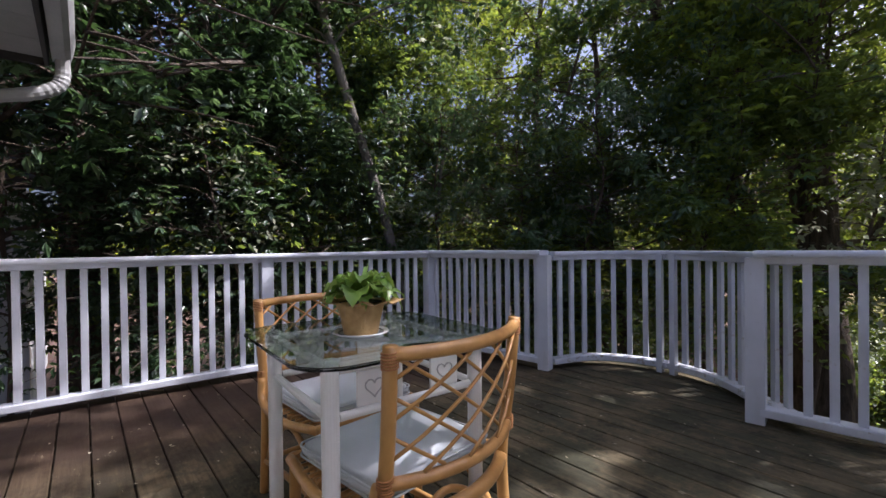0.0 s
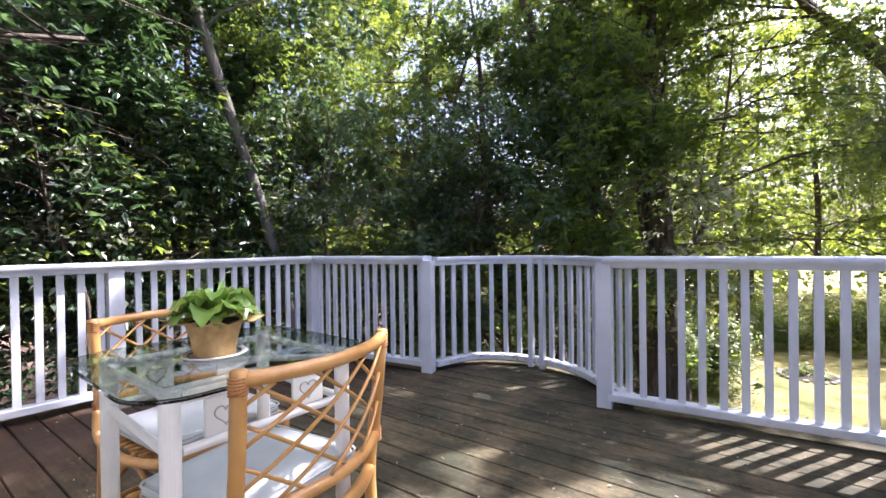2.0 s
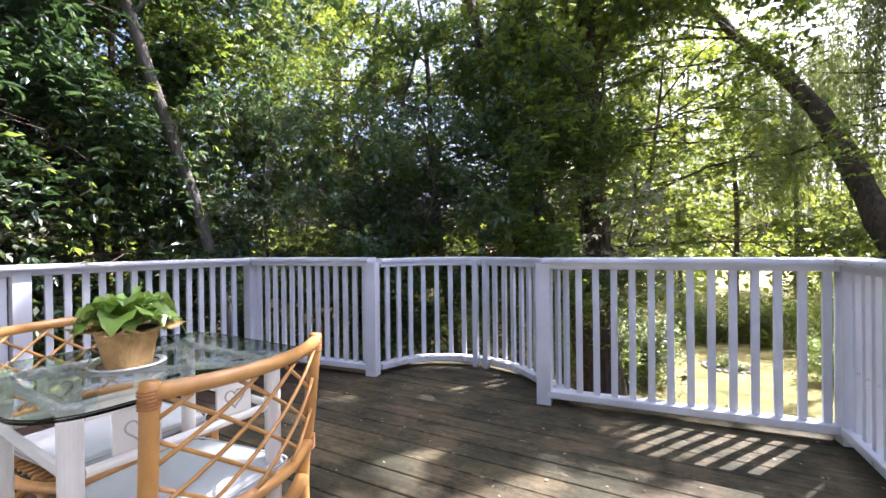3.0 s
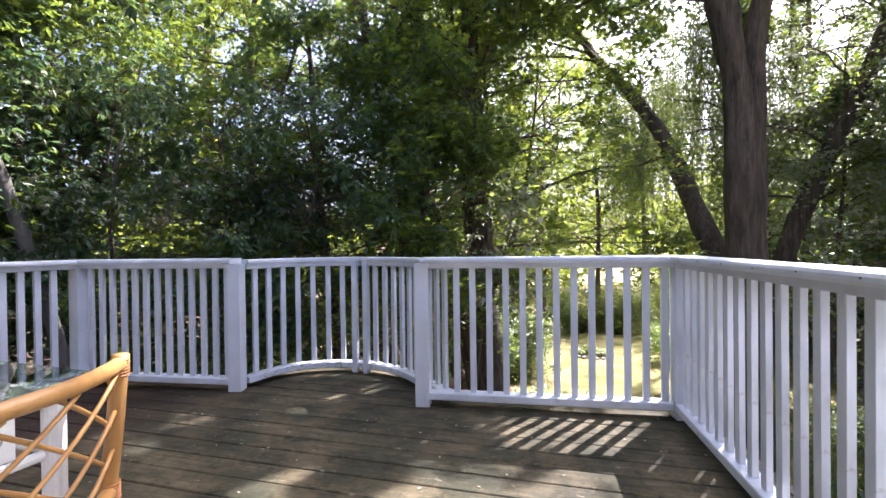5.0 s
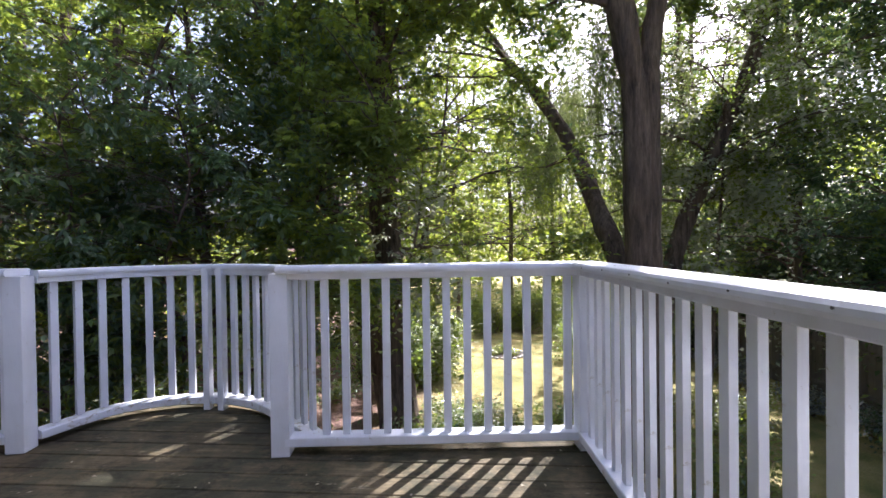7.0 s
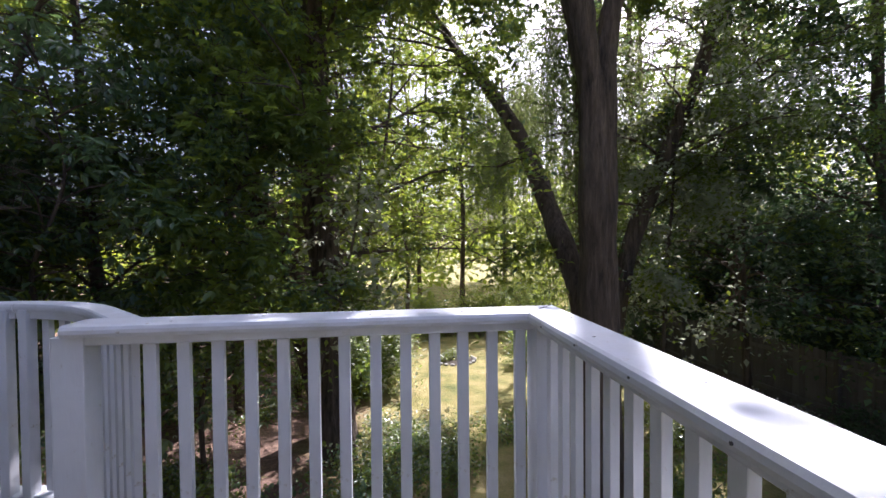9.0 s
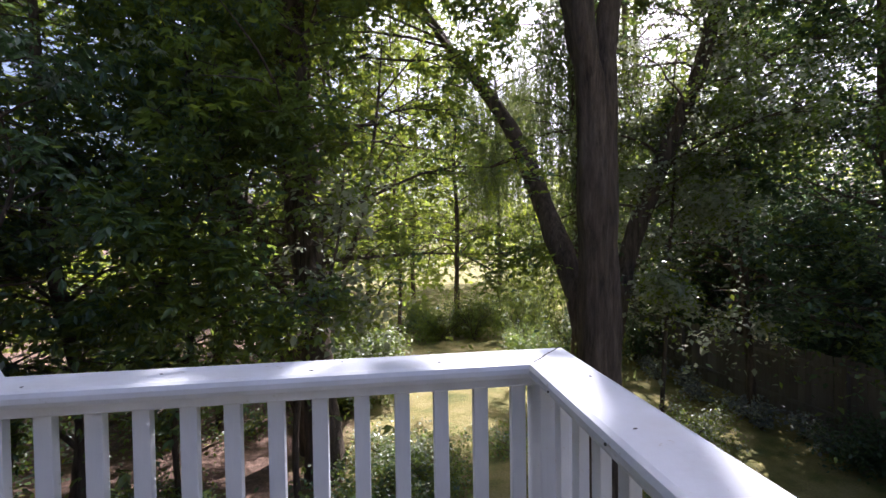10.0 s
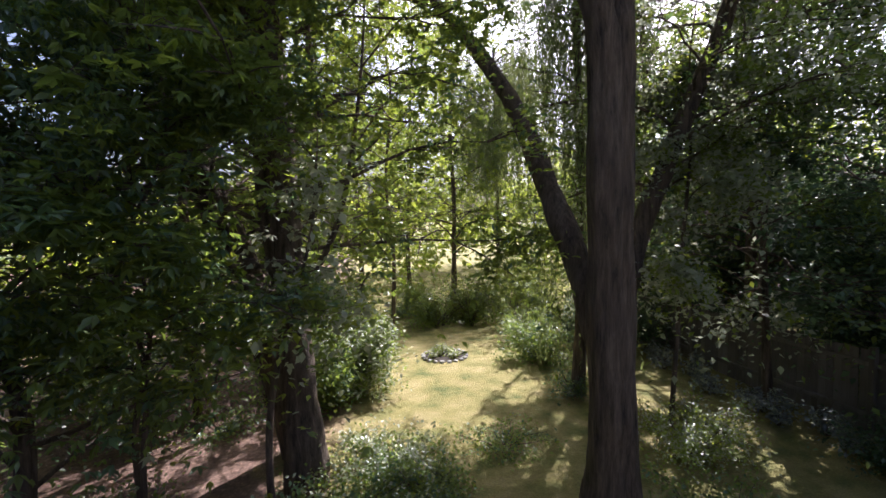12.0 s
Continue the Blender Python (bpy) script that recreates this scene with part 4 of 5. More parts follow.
SHRUBS = [  # x, y, height, reach, leaves, leaf size, mix
    (0.1, 6.2, 0.55, 1.2, 3600, 0.1, ((LEAF, 0.5), (LEAF_PALE_LIT, 1.01))), (0.7, 5.3, 0.45, 0.8, 2600, 0.09, G), (2.1, 6.3, 0.35, 0.9, 1800, 0.09, G), (-0.3, 5.0, 0.6, 1.1, 3000, 0.1, M),
    (-0.35, 9.8, 1.6, 1.1, 8000, 0.13, ((LEAF, 0.6), (LEAF_PALE_LIT, 1.01))), (-1.3, 10.6, 1.8, 1.3, 4200, 0.12, G), (0.6, 13.2, 1.3, 0.9, 3000, 0.1, Y),
    (3.9, 14.6, 2.0, 1.5, 6000, 0.1, G), (5.6, 14.0, 2.2, 1.6, 6000, 0.1, Y), (2.6, 14.8, 1.6, 1.2, 4500, 0.1, G), (5.0, 12.4, 1.1, 1.0, 3200, 0.09, G), (5.9, 11.0, 1.2, 1.0, 3200, 0.09, D),
    (5.0, 9.8, 0.7, 0.8, 2400, 0.08, G), (4.3, 8.0, 0.6, 0.6, 1600, 0.08, D), (5.0, 5.3, 1.1, 0.9, 4200, 0.08, ((LEAF_LIGHT, 0.6), (LEAF_PALE_LIT, 1.01))),
    (3.6, 3.4, 0.9, 0.8, 2400, 0.08, G), (-4.5, 8.5, 0.8, 0.9, 2400, 0.09, D), (-3.3, 5.4, 0.7, 0.8, 2000, 0.09, M), (-2.7, 8.0, 0.6, 0.7, 1500, 0.09, M), (-5.2, 3.0, 1.8, 1.3, 5000, 0.1, D), (-4.1, 2.6, 1.5, 1.1, 4200, 0.1, G),
    (-2.6, 3.2, 1.2, 0.9, 3000, 0.1, G), (-1.2, 3.4, 1.1, 0.9, 2600, 0.09, D), (-6.8, 1.0, 2.0, 1.3, 5000, 0.1, G), (-7.2, -0.8, 1.6, 1.2, 4000, 0.1, D), (-7.6, -2.2, 1.3, 1.0, 3000, 0.1, D),
    (-8.6, 2.4, 2.4, 1.6, 5200, 0.11, G), (-6.0, 5.8, 2.2, 1.6, 4200, 0.11, M), (-9.6, 6.4, 2.6, 1.8, 5200, 0.13, Y), (-1.9, 14.6, 2.2, 1.6, 4200, 0.13, Y), (-6.4, 11.0, 2.8, 1.9, 5200, 0.14, Y),
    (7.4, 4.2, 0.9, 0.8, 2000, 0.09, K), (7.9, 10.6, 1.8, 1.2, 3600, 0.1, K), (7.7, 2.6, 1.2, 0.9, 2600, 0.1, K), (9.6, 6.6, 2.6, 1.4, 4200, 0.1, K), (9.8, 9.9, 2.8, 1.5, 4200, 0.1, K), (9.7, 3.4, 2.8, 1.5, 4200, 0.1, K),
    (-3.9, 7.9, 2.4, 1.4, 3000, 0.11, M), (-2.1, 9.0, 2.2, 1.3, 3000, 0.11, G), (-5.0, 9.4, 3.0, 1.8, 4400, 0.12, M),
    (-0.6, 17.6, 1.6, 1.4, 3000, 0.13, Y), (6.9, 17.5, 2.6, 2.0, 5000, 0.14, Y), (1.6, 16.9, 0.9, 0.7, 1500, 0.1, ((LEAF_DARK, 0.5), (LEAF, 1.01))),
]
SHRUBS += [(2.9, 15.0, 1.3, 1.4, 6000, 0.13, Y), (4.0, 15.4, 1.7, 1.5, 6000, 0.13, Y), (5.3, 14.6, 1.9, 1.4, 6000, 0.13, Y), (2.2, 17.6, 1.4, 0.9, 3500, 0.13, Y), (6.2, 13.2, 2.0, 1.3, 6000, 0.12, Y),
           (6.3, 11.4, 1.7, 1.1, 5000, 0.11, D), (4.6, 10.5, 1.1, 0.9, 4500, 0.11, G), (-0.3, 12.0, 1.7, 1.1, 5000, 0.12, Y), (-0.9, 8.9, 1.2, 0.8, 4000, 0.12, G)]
# added dark backing behind the fence; its shade is in the leaf colour
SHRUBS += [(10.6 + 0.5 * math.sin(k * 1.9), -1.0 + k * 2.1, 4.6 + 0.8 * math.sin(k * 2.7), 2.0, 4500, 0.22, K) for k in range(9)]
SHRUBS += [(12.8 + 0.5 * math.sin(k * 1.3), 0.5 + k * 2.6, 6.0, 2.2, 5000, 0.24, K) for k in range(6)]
for k, (x, y, hgt, rch, n, sz, mx) in enumerate(SHRUBS):
    shrub(x, y, hgt, rch, int(n * 1.5), sz * 0.75, mx, 300 + k, SH)


# ---- weeping foliage behind the great tree ----
def willow(x, y, top, reach, seed, boughs=60, low=0.55, leaf=0.22):
    rng = np.random.default_rng(seed)
    z = ground_height(x, y)
    e = thing("willow", "pale green weeping tree with long hanging strands", "tree", pose(x, y, z))
    line = curve_points([(0, 0, -0.1), (0.1, 0, 3), (0, 0.1, top - z)], 6)
    part("trunk", tube(bmesh.new(), line, [0.16 - 0.1 * k / (len(line) - 1) for k in range(len(line))], 10), BARK, e, smooth=True)
    wood, P = bmesh.new(), []
    for k in range(boughs):
        az, hh = k * 2.4, (top - z) * rng.uniform(low, 1.0)
        pts = limb((0, 0, hh), az, reach * rng.uniform(0.4, 1), 0.5, rng)
        tube(wood, pts, [0.03, 0.026, 0.022, 0.018, 0.014, 0.01, 0.006], 4, False)
        for p in pts[2:]:
            for _ in range(3):
                q = np.array(p) + rng.normal(0, 0.25, 3)
                n = int(rng.integers(20, 44))
                t = np.linspace(0, 1, n)
                L = min(rng.uniform(1.8, 4.5), q[2] - 0.6)
                sway = rng.normal(0, 0.12, 2)
                P.append(np.stack([q[0] + sway[0] * t ** 2 + rng.normal(0, 0.02, n), q[1] + sway[1] * t ** 2 + rng.normal(0, 0.02, n), q[2] - t * L], 1))
    tagged(part("branchwork", wood, BARK, e), kind="stuff")
    P = np.concatenate(P)
    link_mesh("crown", leaf_mesh("crown", P, leaf, rng, 1.15, 1, 0.26), LEAF_WILLOW, e)


willow(7.4, 22.0, 10.5, 4.2, 51)
willow(4.5, 8.1, 8.0, 1.8, 52, 30, 0.25, 0.13)


# ---- house wall, eave and gutter behind the deck ----
def build_house():
    e = thing("house", "house with pale lap siding, boxed eave and white gutter", "house", Matrix.Translation((-5.25, -2.40, 0)) @ Matrix.Rotation(AXIS, 4, "Z"))
    bm = bmesh.new()
    z = GROUND - 0.1
    while z < 2.30:
        box(bm, (0.40, -0.80, z), (11, -0.604 - 0.0, z + 0.118))
        for v in bm.verts[-8:]:
            if v.co.y > -0.7 and abs(v.co.z - z) < 1e-4:
                v.co.y += 0.014
        z += 0.12
    part("wall", bm, SIDING, e)
    bm = bmesh.new()
    box(bm, (0.40, -7, GROUND - 0.1), (0.58, -0.81, 2.30))
    part("wall", bm, SIDING, e)
    for k in range(34):
        bm = bmesh.new()
        box(bm, (0.02 + k * 0.33, -0.62, 2.318), (0.346 + k * 0.33, -0.045, 2.332), 0.003)
        part("soffit_panel", bm, ALUMINIUM, e)
    bm = bmesh.new()
    box(bm, (0, -0.04, 2.27), (11, -0.015, 2.46), 0.004)
    part("fascia", bm, DARK_TRIM, e, "dark fascia board")
    bm = bmesh.new()
    box(bm, (-0.02, -0.75, 2.27), (0.005, -0.04, 2.46), 0.004)
    part("rake_board", bm, DARK_TRIM, e)
    bm = bmesh.new()
    prof = [(0.0, 2.45), (0.0, 2.31), (0.07, 2.30), (0.10, 2.33), (0.115, 2.39), (0.125, 2.45), (0.118, 2.45), (0.108, 2.39), (0.092, 2.336), (0.066, 2.308), (0.006, 2.316), (0.006, 2.45)]
    sweep(bm, [Vector((0.0, 0.0)), Vector((11, 0.0))], [(-a, b) for a, b in prof])
    part("gutter", bm, ALUMINIUM, e, "white aluminium gutter")
    bm = bmesh.new()
    pts = curve_points([(0.06, 0.055, 2.33), (0.06, 0.055, 2.20), (0.06, 0.02, 2.12), (0.07, -0.10, 2.05), (0.1, -0.35, 1.97), (0.14, -0.60, 1.90), (0.16, -0.66, 1.82), (0.16, -0.68, 0.5), (0.16, -0.68, GROUND)], 6)
    rad = [0.042 + (0.004 * (k % 2) if 4 < k < 20 else 0) for k in range(len(pts))]
    tube(bm, pts, rad, 12)
    part("downspout", bm, ALUMINIUM, e, "ribbed white downspout elbow")
    bm = bmesh.new()
    q = [bm.verts.new(p) for p in ((-0.1, 0.05, 2.47), (11, 0.05, 2.47), (11, -4.5, 4.4), (-0.1, -4.5, 4.4))]
    r = bmesh.ops.extrude_face_region(bm, geom=[bm.faces.new(q)])["geom"]
    bmesh.ops.translate(bm, verts=[v for v in r if isinstance(v, bmesh.types.BMVert)], vec=(0, 0, 0.05))
    bmesh.ops.recalc_face_normals(bm, faces=bm.faces)
    part("roof", bm, SHINGLE, e, "dark shingle roof")


build_house()


def build_neighbour():
    e = thing("neighbour_house", "neighbouring white-sided house behind the trees", "house", pose(-13.4, -2.0, GROUND, 0, 0, -9))
    bm = bmesh.new()
    for k in range(30):
        box(bm, (-0.2, -7, k * 0.16), (0.0, 0, k * 0.16 + 0.157))
        for v in bm.verts[-8:]:
            if v.co.x > -0.1 and abs(v.co.z - k * 0.16) < 1e-4:
                v.co.x += 0.018
    part("wall", bm, SIDING, e)
    bm = bmesh.new()
    box(bm, (-6, -0.01, 0), (-0.21, 0.15, 4.8))
    part("wall", bm, SIDING, e)
    bm = bmesh.new()
    box(bm, (-0.22, -0.10, 0), (0.03, 0.17, 4.8), 0.005)
    part("corner_board", bm, ENAMEL, e)
    bm = bmesh.new()
    q = [bm.verts.new(p) for p in ((0.6, -7, 4.8), (0.6, 1.3, 4.7), (-6, 1.3, 7.2), (-6, -7, 7.2))]
    r = bmesh.ops.extrude_face_region(bm, geom=[bm.faces.new(q)])["geom"]
    bmesh.ops.translate(bm, verts=[v for v in r if isinstance(v, bmesh.types.BMVert)], vec=(0, 0, 0.2))
    bmesh.ops.recalc_face_normals(bm, faces=bm.faces)
    part("roof", bm, SHINGLE, e, "dark shingle roof with a deep eave")
    for x in (-2.6, -1.3):
        w = bmesh.new()
        for lo, hi in (((x, 0.15, 2.6), (x + 0.06, 0.22, 4.0)), ((x + 0.84, 0.15, 2.6), (x + 0.9, 0.22, 4.0)), ((x, 0.15, 2.54), (x + 0.9, 0.24, 2.6)), ((x, 0.15, 4.0), (x + 0.9, 0.22, 4.07)), ((x + 0.06, 0.15, 3.28), (x + 0.84, 0.19, 3.33))):
            box(w, lo, hi)
        frame_ob = part("window", w, ENAMEL, e)
        w = bmesh.new()
        box(w, (x + 0.06, 0.15, 2.6), (x + 0.84, 0.165, 4.0))
        part("pane", w, PANE, frame_ob)


build_neighbour()


# ---- fence ----
def build_fence():
    rng = random.Random(9)
    e = thing("fence", "weathered grey-brown board fence with posts and rails", "fence", pose(8.5, 0, GROUND - 0.1))
    boards = []
    for v in range(3):
        bm = bmesh.new()
        box(bm, (0.0, -0.066, 0), (0.02, 0.066, 1.52), 0.003)
        me = bpy.data.meshes.new("fence_board")
        bm.to_mesh(me)
        bm.free()
        me.materials.append(FENCE)
        boards.append(me)
    y = -4.0
    while y < 14.6:
        ob = new("fence_board", boards[rng.randrange(3)])
        ob.parent = e
        ob.matrix_basis = pose(0.02 + rng.uniform(-0.004, 0.004), y, rng.uniform(-0.02, 0.02), rng.uniform(-0.5, 0.5), 0, rng.uniform(-1.5, 1.5))
        y += 0.138
    y = -3.0
    while y < 14:
        bm = bmesh.new()
        box(bm, (-0.09, -0.045, 0), (0.0, 0.045, 1.62), 0.006)
        part("post", bm, FENCE, e).matrix_basis = pose(0, y, 0)
        for z in (0.35, 1.25):
            bm = bmesh.new()
            box(bm, (-0.04, 0.047, z), (0.0, 2.005, z + 0.085), 0.004)
            part("rail", bm, FENCE, e).matrix_basis = pose(0, y, 0)
        y += 2.05


build_fence()


# ---- flower bed on the lawn ----
def build_bed():
    rng = random.Random(21)
    cx, cy = 2.21, 11.5
    z = ground_height(cx, cy)
    e = thing("flower_bed", "round flower bed ringed with stones on the lawn", "flower bed", pose(cx, cy, z))
    bm = bmesh.new()
    ring = [bm.verts.new((0.58 * math.cos(a), 0.58 * math.sin(a), 0.03)) for a in (2 * math.pi * k / 24 for k in range(24))]
    mid = bm.verts.new((0, 0, 0.10))
    for k in range(24):
        bm.faces.new((ring[k], ring[(k + 1) % 24], mid))
    part("soil", bm, SOIL, e)
    for k in range(20):
        bm = bmesh.new()
        bmesh.ops.create_icosphere(bm, subdivisions=2, radius=0.07)
        s = rng.random() * 9
        for v in bm.verts:
            v.co *= 1 + 0.22 * noise.noise(v.co * 9 + Vector((s, s, k)))
            v.co.z *= 0.62
        a = 2 * math.pi * k / 20
        part("stone", bm, STONE, e).matrix_basis = pose(0.62 * math.cos(a), 0.62 * math.sin(a), 0.03, 0, 0, rng.uniform(0, 360))


build_bed()
for k, (dx, dy, hgt) in enumerate(((0.0, 0.05, 0.45), (-0.3, -0.1, 0.3), (0.25, 0.2, 0.35), (0.2, -0.25, 0.25), (-0.15, 0.3, 0.3))):
    shrub(2.21 + dx, 11.5 + dy, hgt, 0.22, 260, 0.08, ((LEAF_LIGHT, 0.6), (LEAF_PALE_LIT, 1.01)), 700 + k, "small leafy plant in the round flower bed", stems=7)


# ---- grey-leaved border plants along the fence ----
for k in range(11):
    shrub(7.55 + 0.25 * math.sin(k * 2.1), 4.9 + k * 0.5, 0.45 + 0.1 * math.sin(k), 0.35, 420, 0.09, ((LEAF_GREY, 0.7), (LEAF_PALE_LIT, 1.01)), 720 + k, "silver-leaved border plant along the fence", stems=9)

# low leafy boughs of the young maples close behind the railing
for k, (x, y, top, z0, reach, n, sz, mx) in enumerate((
        (-6.6, 2.9, 3.4, 0.0, 1.5, 6000, 0.12, B), (-5.2, 3.7, 2.9, -0.4, 1.5, 5500, 0.13, B), (-4.1, 4.3, 3.3, -0.6, 1.5, 5000, 0.13, B), (-7.9, 2.0, 3.6, -0.4, 1.6, 6000, 0.12, B),
        (-3.0, 5.6, 4.2, -0.4, 1.6, 7000, 0.12, M), (-8.6, -0.9, 4.4, -0.6, 1.8, 8000, 0.12, R), (-5.9, 5.6, 4.6, 0.2, 1.8, 8000, 0.13, M), (-8.9, -2.4, 4.6, -0.6, 1.8, 8000, 0.12, K))):
    straight_tree(x, y, top, 0.035, 540 + k, (z0, top - 0.1, reach, reach * 0.8), 26, n, sz, mx, "young maple with low drooping leafy boughs", (0.1, -0.1), BARK, lobes=3, spread=0.17, flat=0.06, droop=0.6)

# saplings whose leaf colour is paled to look sunlit and shining
LIT_MIX = ((LEAF_PALE_LIT, 0.75), (LEAF_LIGHT, 1.01))
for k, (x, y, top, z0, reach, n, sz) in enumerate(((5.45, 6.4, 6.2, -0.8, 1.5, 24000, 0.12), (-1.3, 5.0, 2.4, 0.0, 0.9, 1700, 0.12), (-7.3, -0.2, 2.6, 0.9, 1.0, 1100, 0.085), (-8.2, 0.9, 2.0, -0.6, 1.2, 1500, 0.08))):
    straight_tree(x, y, top, 0.04, 500 + k, (z0, top - 0.1, reach, reach * 0.7), 16, n, sz, LIT_MIX, "young tree with leaves coloured pale to look sunlit", (0.2, -0.1), BARK)


# ---- white slatted tub beyond the railing ----
def build_tub():
    e = thing("planter_tub", "white slatted wooden planter tub standing on the ground", "planter", pose(-11.6, 2.9, ground_height(-11.6, 2.9) - 0.02, 0, 0, 30))
    for k in range(12):
        a = 2 * math.pi * k / 12
        bm = bmesh.new()
        box(bm, (-0.055, -0.012, 0), (0.055, 0.012, 0.55), 0.004)
        part("stave", bm, ENAMEL, e).matrix_basis = Matrix.Rotation(a, 4, "Z") @ Matrix.Translation((0, -0.24, 0)) @ Matrix.Rotation(0.13, 4, "X")
    for z in (0.12, 0.42):
        bm = bmesh.new()
        tube(bm, [(math.cos(a) * (0.25 + z * 0.13), math.sin(a) * (0.25 + z * 0.13), z) for a in (2 * math.pi * k / 24 for k in range(25))], 0.012, 6)
        part("hoop", bm, DARK_TRIM, e)


build_tub()


# ---- table ----
TABLE_Z = 0.738
TABLE_AT = (-2.31, -2.04)
TABLE_TURN = -12


def rounded_square(half_x, half_y, r, n=8):
    out = []
    for sx, sy, a0 in ((1, 1, 0), (-1, 1, 90), (-1, -1, 180), (1, -1, 270)):
        for k in range(n + 1):
            a = radians(a0 + 90 * k / n)
            out.append((sx * (half_x - r) + r * math.cos(a), sy * (half_y - r) + r * math.sin(a)))
    return out


def build_table():
    e = thing("glass_table", "square glass-topped table on white tubular metal legs", "table", pose(*TABLE_AT, 0, 0, 0, TABLE_TURN))
    bm = bmesh.new()
    f = bm.faces.new([bm.verts.new((x, y, TABLE_Z)) for x, y in rounded_square(0.318, 0.318, 0.12, 10)])
    r = bmesh.ops.extrude_face_region(bm, geom=[f])["geom"]
    bmesh.ops.translate(bm, verts=[v for v in r if isinstance(v, bmesh.types.BMVert)], vec=(0, 0, 0.010))
    bmesh.ops.recalc_face_normals(bm, faces=bm.faces)
    rim = [ed for ed in bm.edges if abs(ed.verts[0].co.z - ed.verts[1].co.z) < 1e-6]
    bmesh.ops.bevel(bm, geom=rim, offset=0.003, segments=2, affect="EDGES")
    part("tabletop", bm, GLASS, e, "clear green-tinted glass top with rounded corners")
    h = 0.225
    for sx, sy in ((1, 1), (-1, 1), (-1, -1), (1, -1)):
        bm = bmesh.new()
        tube(bm, [(sx * h, sy * h, 0.0), (sx * h, sy * h, 0.02), (sx * h, sy * h, TABLE_Z - 0.012), (sx * h, sy * h, TABLE_Z - 0.004), (sx * h, sy * h, TABLE_Z - 0.001)], [0.018, 0.0215, 0.0215, 0.0215, 0.018], 18)
        part("leg", bm, ENAMEL, e, smooth=False)
    for z, r in ((TABLE_Z - 0.022, 0.011), (TABLE_Z - 0.135, 0.011)):
        for (ax, ay), (bx, by) in (((h, h), (-h, h)), ((-h, h), (-h, -h)), ((-h, -h), (h, -h)), ((h, -h), (h, h))):
            bm = bmesh.new()
            d = Vector((bx - ax, by - ay)).normalized() * 0.022
            tube(bm, [(ax + d.x, ay + d.y, z), (bx - d.x, by - d.y, z)], r, 10)
            part("rail", bm, ENAMEL, e)
    for turn in (90, 270):
        for s in (-0.11, 0.11):
            m = Matrix.Rotation(radians(turn), 4, "Z") @ Matrix.Translation((s, h, TABLE_Z - 0.078))
            bm = bmesh.new()
            box(bm, (-0.047, -0.004, -0.044), (0.047, 0.004, 0.044), 0.003)
            bmesh.ops.transform(bm, matrix=m, verts=bm.verts)
            panel = part("panel", bm, ENAMEL, e, "white panel with a heart scroll")
            for face in (-0.0055, 0.0055):
                pts = []
                for k in range(25):
                    a = 2 * math.pi * k / 24
                    pts.append((0.0016 * 16 * math.sin(a) ** 3, face, 0.0016 * (13 * math.cos(a) - 5 * math.cos(2 * a) - 2 * math.cos(3 * a) - math.cos(4 * a))))
                bm = tube(bmesh.new(), pts, 0.0022, 5, False)
                bmesh.ops.transform(bm, matrix=m, verts=bm.verts)
                part("heart_scroll", bm, ALUMINIUM, panel)
    bm = bmesh.new()
    tube(bm, [(-h, -h, TABLE_Z - 0.022), (h, h, TABLE_Z - 0.022)], 0.009, 8)
    part("cross_rail", bm, ENAMEL, e)


build_table()


